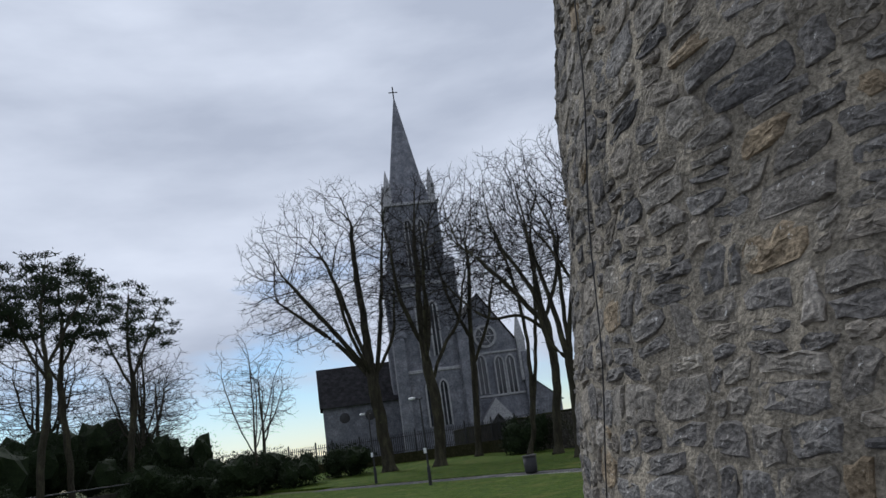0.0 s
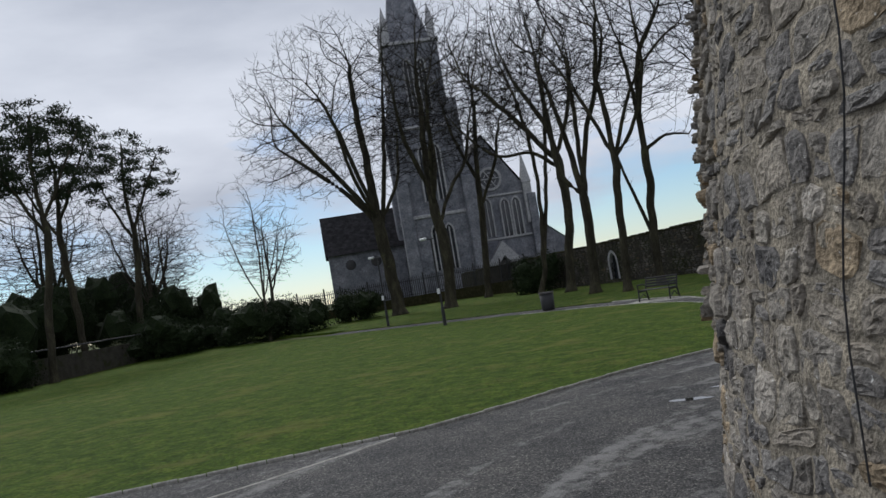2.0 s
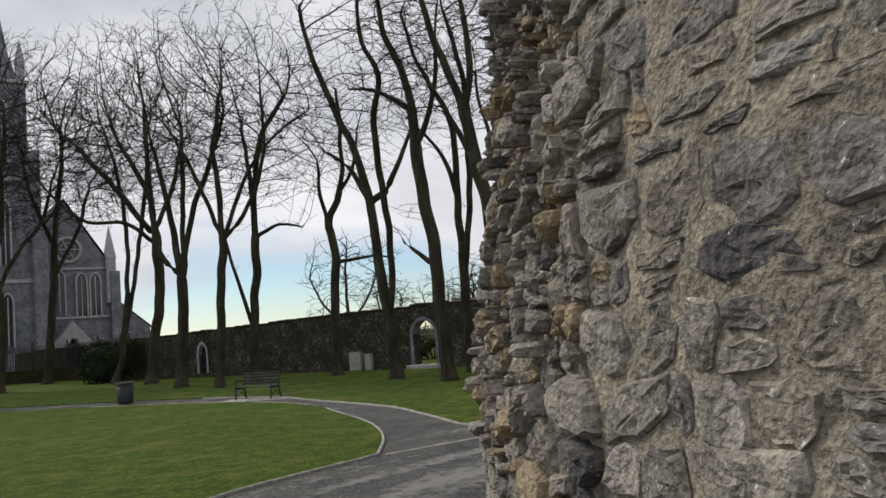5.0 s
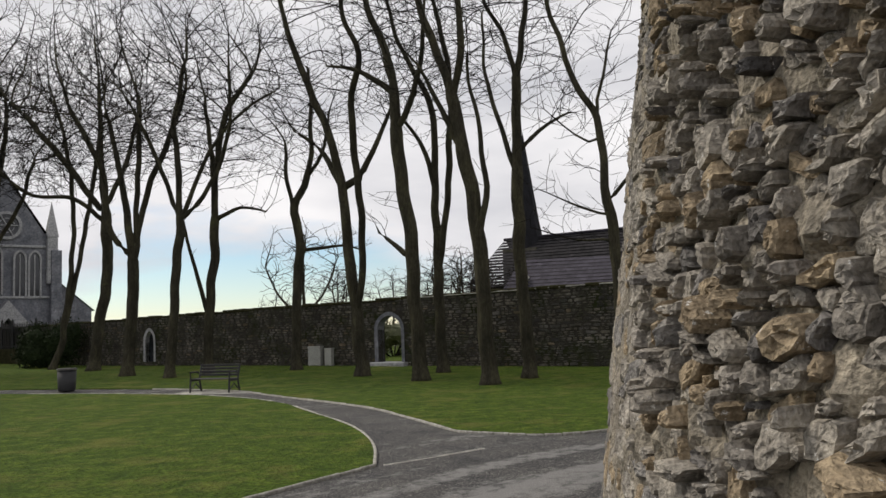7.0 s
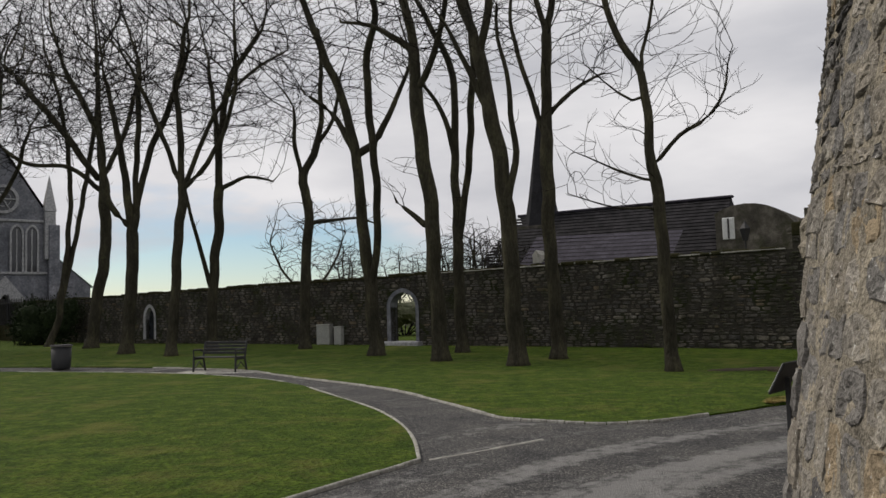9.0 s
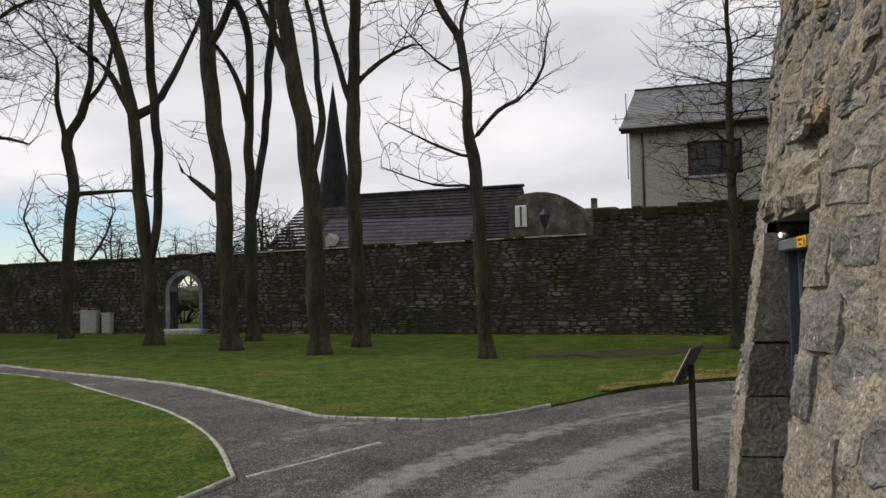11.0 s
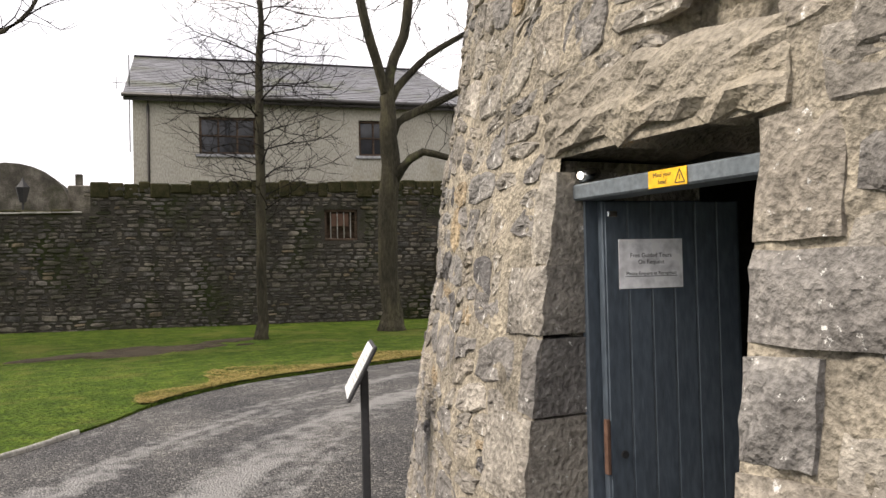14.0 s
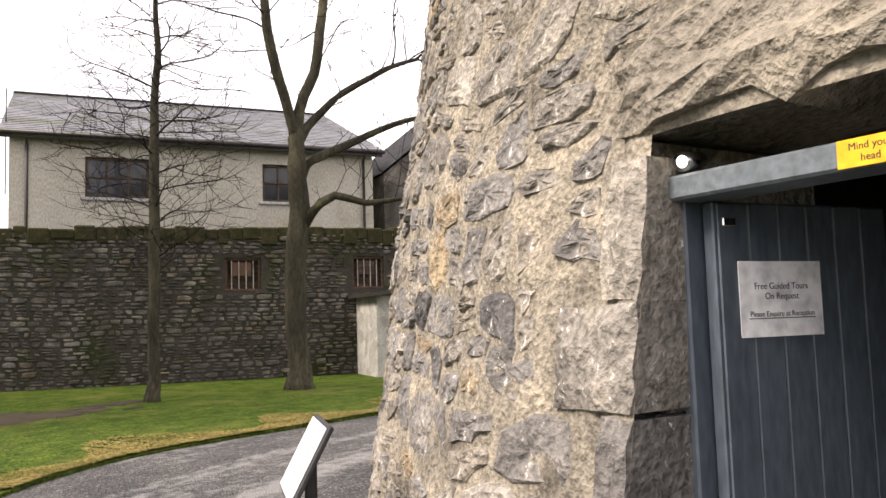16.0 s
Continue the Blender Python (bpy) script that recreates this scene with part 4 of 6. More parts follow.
# ---- house behind the wall ----
HM = WALL_TURN @ pose(0, 33.5, 0)
house = tagged(empty("house", HM), "cream rendered two-storey house with a mossy slate roof", "house")
HL, HR, HE, HD = -5.85, 4.95, 7.2, 6.5
body = Parts()
wins = [(-3.88, -2.10, 5.40, 6.60), (1.27, 2.30, 5.42, 6.62)]
xs = [HL, wins[0][0], wins[0][1], wins[1][0], wins[1][1], HR]
for i, (a, b) in enumerate(zip(xs, xs[1:])):
    if i in (1, 3):
        w = wins[i // 2]
        body.box(a, b, 0, 0.3, 0, w[2]).box(a, b, 0, 0.3, w[3], HE)
    else:
        body.box(a, b, 0, 0.3, 0, HE)
gable = [(0.3, 0), (2 * HD, 0), (2 * HD, HE), (HD, 9.9), (0.3, HE)]
for x in (HL, HR - 0.3):
    k = len(gable)
    body.add([(x, y, zz) for y, zz in gable] + [(x + 0.3, y, zz) for y, zz in gable], [tuple(range(k - 1, -1, -1)), tuple(range(k, 2 * k))] + [(i, (i + 1) % k, (i + 1) % k + k, i + k) for i in range(k)])
body.box(HL, HR, 2 * HD - 0.3, 2 * HD, 0, HE)
body.make("wall", M_RENDER, house)
slope = math.hypot(HD + 0.35, 10.0 - 7.2)
roof = Parts()
for sgn in (1, -1):
    rnd = random.Random(3)
    rows_n = 24
    for r in range(rows_n):
        t0, t1 = r / rows_n, (r + 1) / rows_n + 0.012
        y0, y1 = (-0.35 + (HD + 0.35) * t0), (-0.35 + (HD + 0.35) * t1)
        z0, z1 = 7.2 + 2.8 * t0 + 0.035, 7.2 + 2.8 * t1 + 0.01
        x = HL - 0.25 - rnd.uniform(0, 0.3)
        while x < HR + 0.2:
            w = 0.32
            a, b = max(x, HL - 0.25), min(x + w - 0.006, HR + 0.25)
            if sgn > 0:
                j = rnd.uniform(-0.006, 0.006)
                roof.add([(a, y0, z0 + j), (b, y0, z0 + j), (b, y1, z1), (a, y1, z1), (a, y0, z0 - 0.02), (b, y0, z0 - 0.02)], [(0, 1, 2, 3), (4, 5, 1, 0)])
            x += w
roof.add([(HL - 0.25, HD, 9.99), (HR + 0.25, HD, 9.99), (HR + 0.25, 2 * HD + 0.35, 7.2), (HL - 0.25, 2 * HD + 0.35, 7.2)], [(0, 1, 2, 3)])
roof.add([(HL - 0.25, -0.35, 7.16), (HR + 0.25, -0.35, 7.16), (HR + 0.25, HD, 9.96), (HL - 0.25, HD, 9.96)], [(3, 2, 1, 0)])
tagged(roof.make("roof", M_SLATE_MOSSY, house), "grey slates with moss")
Parts().bevelled(HL - 0.27, HR + 0.27, HD - 0.12, HD + 0.12, 9.95, 10.07, 0.04).make("ridge_tiles", M_SLATE, house)
gut = Parts().tube([(HL - 0.3, -0.40, 7.14), (HR + 0.3, -0.40, 7.14)], 0.07, 8).bevelled(HL - 0.25, HR + 0.25, -0.34, -0.30, 6.98, 7.18, 0.01)
for x in (HL + 0.45, HR - 0.35):
    gut.tube([(x, -0.38, 7.1), (x, -0.09, 6.85), (x, -0.09, 0.0)], 0.045, 8)
tagged(gut.make("gutter", M_PIPE, house, smooth=True), "dark gutter and downpipes")
for a, b, lo, hi in wins:
    w = empty("window")
    w.parent = house
    fr = Parts().bevelled(a, a + 0.08, 0.08, 0.16, lo, hi).bevelled(b - 0.08, b, 0.08, 0.16, lo, hi).bevelled(a, b, 0.08, 0.16, hi - 0.08, hi).bevelled(a, b, 0.08, 0.16, lo, lo + 0.08)
    n = 2 if b - a > 1.3 else 1
    for i in range(1, n + 1):
        x = a + (b - a) * i / (n + 1)
        fr.bevelled(x - 0.03, x + 0.03, 0.09, 0.15, lo, hi)
    fr.bevelled(a, b, 0.09, 0.15, (lo + hi) / 2 - 0.02, (lo + hi) / 2 + 0.03)
    fr.make("frame", M_TIMBER, w)
    Parts().box(a, b, 0.13, 0.14, lo, hi).make("pane", M_GLASS, w)
    Parts().bevelled(a - 0.12, b + 0.12, -0.08, 0.2, lo - 0.1, lo, 0.02).make("sill", M_CHURCH_TRIM, w)
aer = tagged(empty("aerial", HM), "thin television aerial on the house gable", "aerial")
Parts().tube([(HL - 0.12, 0.6, 5.5), (HL - 0.12, 0.6, 8.6)], 0.018, 6).tube([(HL - 0.62, 0.6, 7.7), (HL + 0.1, 0.6, 7.7)], 0.012, 5).tube([(HL - 0.5, 0.6, 7.5), (HL - 0.5, 0.6, 7.9)], 0.01, 5).make("mast", M_BLACK, aer)
# stone gable building beyond the house
annex = tagged(empty("stone_outbuilding", WALL_TURN @ pose(5.6, 34.2, 0)), "grey rubble-stone building with a slate gable beside the house", "building")
Parts().prism([(0, 0), (9, 0), (9, 7.0), (4.5, 10.2), (0, 6.6)], 0, 8).make("wall", M_WALL, annex)
Parts().add([(-0.15, -0.15, 6.6), (4.5, -0.15, 10.4), (4.5, 8, 10.4), (-0.15, 8, 6.6), (9.2, -0.15, 6.9), (9.2, 8, 6.9)], [(0, 1, 2, 3), (1, 4, 5, 2)]).make("roof", M_SLATE, annex)
Parts().bevelled(1.0, 1.6, -0.03, 0.1, 6.4, 7.3, 0.02).make("window", M_GLASS, annex)
# small shed by the wall
shed = tagged(empty("shed", WALL_TURN @ pose(3.25, 28.7, 0)), "small pale shed with a dark door and felt roof", "shed")
Parts().bevelled(0, 2.2, 0, 1.7, 0, 2.25, 0.02).make("wall", M_KERB, shed)
Parts().add([(-0.25, -0.3, 2.22), (2.5, -0.3, 2.5), (2.5, 1.75, 2.5), (-0.25, 1.75, 2.22), (-0.25, -0.3, 2.32), (2.5, -0.3, 2.6), (2.5, 1.75, 2.6), (-0.25, 1.75, 2.32)], [(0, 3, 2, 1), (4, 5, 6, 7), (0, 1, 5, 4), (1, 2, 6, 5), (2, 3, 7, 6), (3, 0, 4, 7)]).make("roof", M_PIPE, shed)
Parts().bevelled(0.5, 1.3, -0.03, 0.0, 0, 2.0, 0.01).make("door", M_TIMBER, shed)

# ---- barns and rooftops behind the wall ----
BM = WALL_TURN @ pose(0, 45, 0)
barn = tagged(empty("barn", BM), "long dark barn with a steep slate roof", "barn")
Parts().box(-26.6, -13.2, 0.3, 8, 0, 4.2).make("wall", M_WALL, barn)
barn_roof = Parts()
for r in range(16):
    t0, t1 = r / 16, (r + 1) / 16
    barn_roof.add([(-27.1 + 0.9 * t0, 0 + 4 * t0, 4.1 + 3.3 * t0 + 0.04), (-13.1, 4 * t0, 4.1 + 3.2 * t0 + 0.04), (-13.1, 4 * t1, 4.1 + 3.2 * t1), (-27.1 + 0.9 * t1, 4 * t1, 4.1 + 3.3 * t1)], [(0, 1, 2, 3)])
barn_roof.add([(-26.2, 4, 7.4), (-13.1, 4, 7.3), (-13.1, 8.2, 4.1), (-27.1, 8.2, 4.1)], [(0, 1, 2, 3)])
barn_roof.add([(-13.1, 0, 4.1), (-13.1, 8.2, 4.1), (-13.1, 4, 7.3)], [(0, 1, 2)])
barn_roof.make("roof", M_SLATE, barn)
Parts().bevelled(-26.3, -13.0, 3.85, 4.15, 7.3, 7.46, 0.05).make("ridge_tiles", M_SLATE_PURPLE, barn)
lean = tagged(empty("lean_to", BM), "lower roof of purple slates against the barn", "roof")
lr = Parts()
for r in range(10):
    t0, t1 = r / 10, (r + 1) / 10
    lr.add([(-23.0, -3 + 2.9 * t0, 3.4 + 2.2 * t0 + 0.05), (-14.6, -3 + 2.9 * t0, 3.4 + 2.0 * t0 + 0.05), (-14.6, -3 + 2.9 * t1, 3.4 + 2.0 * t1), (-23.0, -3 + 2.9 * t1, 3.4 + 2.2 * t1)], [(0, 1, 2, 3)])
lr.make("roof", M_SLATE_PURPLE, lean)
Parts().box(-22.9, -14.7, -2.9, 0.2, 0, 3.45).make("wall", M_WALL, lean)
for x in (-21.9,):
    dorm = tagged(empty("roof_vent", BM @ pose(x, -2.2, 4.0)), "small pale dormer vent on the roof", "vent")
    Parts().prism([(-0.2, 0), (0.2, 0), (0.2, 0.45), (0, 0.7), (-0.2, 0.45)], -0.3, 0.6).make("housing", M_KERB, dorm)
arcroof = tagged(empty("curved_shed", BM), "shed with a rounded dark roof and a white window", "shed")
pts = [(-13.0, 0), (-13.0, 5.9)] + [(-11.5 + 2.4 * math.cos(a), 4.7 + 1.8 * math.sin(a)) for a in [math.pi * (0.72 - 0.72 * i / 10) for i in range(11)]] + [(-9.1, 0)]
Parts().prism(pts, 0.0, 6).make("body", M_WALL, arcroof)
tagged(Parts().bevelled(-12.65, -12.05, -0.06, 0.0, 4.75, 5.85, 0.03).make("window", M_PANEL, arcroof), "white framed window")
Parts().bevelled(-12.4, -12.3, -0.08, -0.06, 4.8, 5.8, 0.01).make("window_bar", M_PIPE, arcroof)
cub = tagged(empty("stone_chimney_block", BM), "square stone block of an outbuilding", "building")
Parts().bevelled(-9.2, -7.6, 0.5, 3, 0, 5.6, 0.05).bevelled(-8.9, -8.6, 0.6, 0.9, 5.6, 6.1, 0.02).make("wall", M_WALL, cub)
lantern = tagged(empty("street_lamp", WALL_TURN @ pose(-9.05, 34.0, 0)), "black lantern lamp post behind the wall", "lamp post")
Parts().tube([(0, 0, 0), (0, 0, 3.9)], [0.06, 0.035], 8).make("post", M_BLACK, lantern)
Parts().tube([(0, 0, 3.9), (0, 0, 4.35), (0, 0, 4.55), (0, 0, 4.65)], [0.10, 0.22, 0.06, 0.02], 6).make("lantern_head", M_BLACK, lantern)
spire2 = tagged(empty("distant_spire", WALL_TURN @ pose(-24.6, 49, 0)), "dark slender church spire beyond the barn", "spire")
# slate made darker, so the spire's backlit silhouette is put into its colour
Parts().add([(1.15 * math.cos(radians(45 * i + 22)), 1.15 * math.sin(radians(45 * i + 22)), 6.5) for i in range(8)] + [(0.82 * math.cos(radians(45 * i + 22)), 0.82 * math.sin(radians(45 * i + 22)), 8.4) for i in range(8)] + [(0, 0, 14.4)],
            [(i, (i + 1) % 8, (i + 1) % 8 + 8, i + 8) for i in range(8)] + [(8 + i, 8 + (i + 1) % 8, 16) for i in range(8)]).make("spire", surface("silhouette_dark_slate", [(0.012, 0.012, 0.014), (0.026, 0.026, 0.03)], 2, 6, 20, 0.2, 0.9), spire2)
Parts().box(-1.2, 1.2, -1.2, 1.2, 0, 6.6).make("base", M_WALL, spire2)

# ---- church ----
CM = pose(-46.2, 67.8, 0.4, 0, 0, 47)
church = tagged(empty("church", CM), "grey limestone gothic church with a tall spire", "church")
nave = Parts()
nave.prism([(-6.2, 0), (4.1, 0), (4.1, 9.8), (0, 16.1), (-6.2, 7.5)], 0, 26)
for x in (-1.8, 4.2):
    nave.bevelled(x - 0.45, x + 0.45, -0.6, 0.6, 0, 9.5, 0.05)
nave.prism([(4.3, 0), (8.0, 0), (8.0, 4.2), (4.3, 7.4)], 2, 24)
nave.make("nave_wall", M_CHURCH, church)
Parts().add([(-6.8, -0.15, 6.9), (0, -0.15, 16.35), (0, 26, 16.35), (-6.8, 26, 6.9), (4.5, -0.15, 9.5), (4.5, 26, 9.5)], [(0, 1, 2, 3), (1, 4, 5, 2)]).make("roof", M_SLATE, church)
tagged(Parts().add([(4.2, 1.9, 7.6), (8.3, 1.9, 4.1), (8.3, 24, 4.1), (4.2, 24, 7.6)], [(0, 1, 2, 3)]).make("aisle_roof", M_COPPER, church), "green copper aisle roof")
trim = Parts()
for z0 in (2.6, 5.2, 9.7):
    trim.bevelled(-5.8, 4.2, -0.14, 0.0, z0, z0 + 0.22, 0.03)
trim.make("string_course", M_CHURCH_TRIM, church)


def lancet(x0, x1, z0, z1, y=-0.02):
    big, small = arch(x0 - 0.16, x1 + 0.16, z0 - 0.1, z1 - 0.7, z1 + 0.2), arch(x0, x1, z0, z1 - 0.75, z1)
    k = len(big)
    Parts().add([(x, y - 0.16, zz) for x, zz in big] + [(x, y - 0.16, zz) for x, zz in small] + [(x, y + 0.05, zz) for x, zz in small],
                [(i, i + 1, k + i + 1, k + i) for i in range(k - 1)] + [(k + i, k + i + 1, 2 * k + i + 1, 2 * k + i) for i in range(k - 1)]).make("window_surround", M_CHURCH_TRIM, church)
    Parts().add([(x, y - 0.03, zz) for x, zz in small], [tuple(range(k))]).make("window_pane", M_GLASS, church)
    Parts().bevelled((x0 + x1) / 2 - 0.05, (x0 + x1) / 2 + 0.05, y - 0.1, y, z0, z1 - 0.2, 0.01).make("mullion", M_CHURCH_TRIM, church)


for x0, x1, z0, z1 in ((-3.2, -2.3, 5.6, 9.0), (-1.0, -0.2, 5.6, 9.6), (0.9, 1.7, 5.4, 9.3), (2.1, 2.9, 5.4, 9.3)):
    lancet(x0, x1, z0, z1)
rose = Parts()
ringv = [(0.2 + r * math.cos(2 * math.pi * i / 24), y, 11.6 + r * math.sin(2 * math.pi * i / 24)) for r, y in ((1.25, -0.05), (1.25, -0.2), (1.0, -0.2), (1.0, -0.05)) for i in range(24)]
rose.add(ringv, [(j * 24 + i, j * 24 + (i + 1) % 24, (j + 1) * 24 + (i + 1) % 24, (j + 1) * 24 + i) for j in range(3) for i in range(24)])
for i in range(6):
    a = math.pi / 3 * i
    rose.tube([(0.2, -0.12, 11.6), (0.2 + math.cos(a), -0.12, 11.6 + math.sin(a))], 0.07, 5)
    rose.tube([(0.2 + 0.62 * math.cos(a + 0.5 + w) + 0.0, -0.12, 11.6 + 0.62 * math.sin(a + 0.5 + w)) for w in (-0.3, -0.15, 0, 0.15, 0.3)], 0.05, 4)
rose.make("rose_tracery", M_CHURCH_TRIM, church)
Parts().add([(0.2 + 1.0 * math.cos(2 * math.pi * i / 24), -0.04, 11.6 + 1.0 * math.sin(2 * math.pi * i / 24)) for i in range(24)], [tuple(range(23, -1, -1))]).make("rose_pane", M_GLASS, church)
porch = Parts()
porch.prism([(-1.6, 0), (-0.8, 0), (-0.8, 2.4), (0.1, 3.5), (1.0, 2.4), (1.0, 0), (1.8, 0), (1.8, 2.9), (0.1, 5.0), (-1.6, 2.9)], -1.6, 0)
porch.make("porch", M_CHURCH_TRIM, church)
Parts().prism([(-0.8, 0), (1.0, 0), (1.0, 2.4), (0.1, 3.5), (-0.8, 2.4)], -0.5, -0.3).make("porch_door", M_GLASS, church)
for x, base, tip in ((3.9, 9.5, 14.0), (-5.9, 7.5, 11)):
    pin = Parts().bevelled(x - 0.45, x + 0.45, -0.45, 0.45, base - 3, base + 1.2, 0.05)
    pin.add([(x - 0.5, -0.5, base + 1.2), (x + 0.5, -0.5, base + 1.2), (x + 0.5, 0.5, base + 1.2), (x - 0.5, 0.5, base + 1.2), (x, 0, tip)], [(0, 1, 4), (1, 2, 4), (2, 3, 4), (3, 0, 4)])
    pin.make("pinnacle", M_CHURCH_TRIM, church)
TX, TY = -6.0, 0.4
tw = Parts()
for h0, h1, w in ((0, 8.5, 3.35), (8.5, 17.5, 3.05), (17.5, 26.3, 2.75)):
    tw.bevelled(TX - w, TX + w, TY - w, TY + w, h0, h1, 0.12)
for sx in (-1, 1):
    for sy in (-1, 1):
        for h0, h1, w in ((0, 12, 3.3), (12, 20, 2.95)):
            tw.bevelled(TX + sx * w - 0.6, TX + sx * w + 0.6, TY + sy * w - 0.6, TY + sy * w + 0.6, h0, h1, 0.1)
tw.make("tower", M_CHURCH, church)
for z0 in (8.5, 17.5, 26.3):
    w = {8.5: 3.45, 17.5: 3.15, 26.3: 2.95}[z0]
    Parts().bevelled(TX - w, TX + w, TY - w, TY + w, z0 - 0.15, z0 + 0.2, 0.05).make("string_course", M_CHURCH_TRIM, church)
sp = Parts()
n8 = 8
sp.add([(TX + r * math.cos(2 * math.pi * (i + 0.5) / n8), TY + r * math.sin(2 * math.pi * (i + 0.5) / n8), z) for r, z in ((2.75, 26.3), (1.95, 29.0), (0.05, 39.6)) for i in range(n8)],
       [(j * 8 + i, j * 8 + (i + 1) % 8, (j + 1) * 8 + (i + 1) % 8, (j + 1) * 8 + i) for j in range(2) for i in range(8)])
sp.make("spire", M_CHURCH, church)
Parts().tube([(TX, TY, 38.8), (TX, TY, 41.0)], 0.07, 6).tube([(TX - 0.5, TY, 40.3), (TX + 0.5, TY, 40.3)], 0.06, 6).make("cross", M_BLACK, church)
for sx in (-1, 1):
    for sy in (-1, 1):
        x, y = TX + sx * 2.35, TY + sy * 2.35
        Parts().bevelled(x - 0.35, x + 0.35, y - 0.35, y + 0.35, 25.8, 28.2, 0.05).add([(x - 0.4, y - 0.4, 28.2), (x + 0.4, y - 0.4, 28.2), (x + 0.4, y + 0.4, 28.2), (x - 0.4, y + 0.4, 28.2), (x, y, 30.4)], [(0, 1, 4), (1, 2, 4), (2, 3, 4), (3, 0, 4)]).make("pinnacle", M_CHURCH_TRIM, church)
for z0, z1 in ((3.0, 7.4), (10.0, 15.5), (19.0, 24.5)):
    w = 3.4 if z0 < 8 else 3.07 if z0 < 18 else 2.77
    for dx in (-1.05, 0.35):
        lancet(TX + dx, TX + dx + 0.7, z0, z1, TY - w)
tr = Parts().prism([(-17.5, 0), (-9.5, 0), (-9.5, 6.8), (-17.5, 6.8)], 3, 11)
tr.add([(-17.5, 3, 6.8), (-17.5, 11, 6.8), (-17.5, 7, 10.8)], [(0, 2, 1)])
tr.make("transept_wall", M_CHURCH, church)
Parts().add([(-17.8, 2.6, 6.4), (-9.3, 2.6, 6.4), (-9.3, 7, 10.9), (-17.8, 7, 10.9), (-9.3, 11.4, 6.4), (-17.8, 11.4, 6.4)], [(0, 1, 2, 3), (3, 2, 4, 5)]).make("transept_roof", M_SLATE, church)
for x in (-15.3, -12.6):
    Parts().add([(x + 0.55 * math.cos(2 * math.pi * i / 14), 2.97, 5.2 + 0.55 * math.sin(2 * math.pi * i / 14)) for i in range(14)], [tuple(range(13, -1, -1))]).make("round_window", M_GLASS, church)
# ---- railings, dwarf wall and hedges before the church ----
FENCE = [(-28.6, 47.9), (-34.0, 50.2), (-41.0, 49.0), (-48.5, 44.8), (-53.5, 41.8)]
rail = tagged(empty("churchyard_railing"), "black iron railings on a dark low wall", "railing")
bars, base = Parts(), Parts()
for (x0, y0), (x1, y1) in zip(FENCE, FENCE[1:]):
    L = math.hypot(x1 - x0, y1 - y0)
    n = int(L / 0.17)
    ux, uy = (x1 - x0) / L, (y1 - y0) / L
    zb = 1.45
    for i in range(n):
        x, y = x0 + ux * i * 0.17, y0 + uy * i * 0.17
        r = 0.022 if i % 14 else 0.05
        h = 1.5 if i % 14 else 1.75
        bars.add([(x - r, y - r, zb), (x + r, y - r, zb), (x + r, y + r, zb), (x - r, y + r, zb), (x - r, y - r, zb + h), (x + r, y - r, zb + h), (x + r, y + r, zb + h), (x - r, y + r, zb + h), (x, y, zb + h + 0.14)],
                 [(0, 1, 5, 4), (1, 2, 6, 5), (2, 3, 7, 6), (3, 0, 4, 7), (4, 5, 8), (5, 6, 8), (6, 7, 8), (7, 4, 8)])
    for zz in (1.6, 2.75):
        bars.tube([(x0, y0, zz), (x1, y1, zz)], 0.03, 4)
    base.add([(x0 - uy * w, y0 + ux * w, zz) for w in (-0.25, 0.25) for zz in (0, 1.45)] + [(x1 - uy * w, y1 + ux * w, zz) for w in (-0.25, 0.25) for zz in (0, 1.45)],
             [(0, 1, 5, 4), (2, 6, 7, 3), (1, 3, 7, 5), (0, 4, 6, 2)])
tagged(bars.make("bars", M_BLACK, rail), kind="stuff")
base.make("dwarf_wall", M_MOSS, rail)


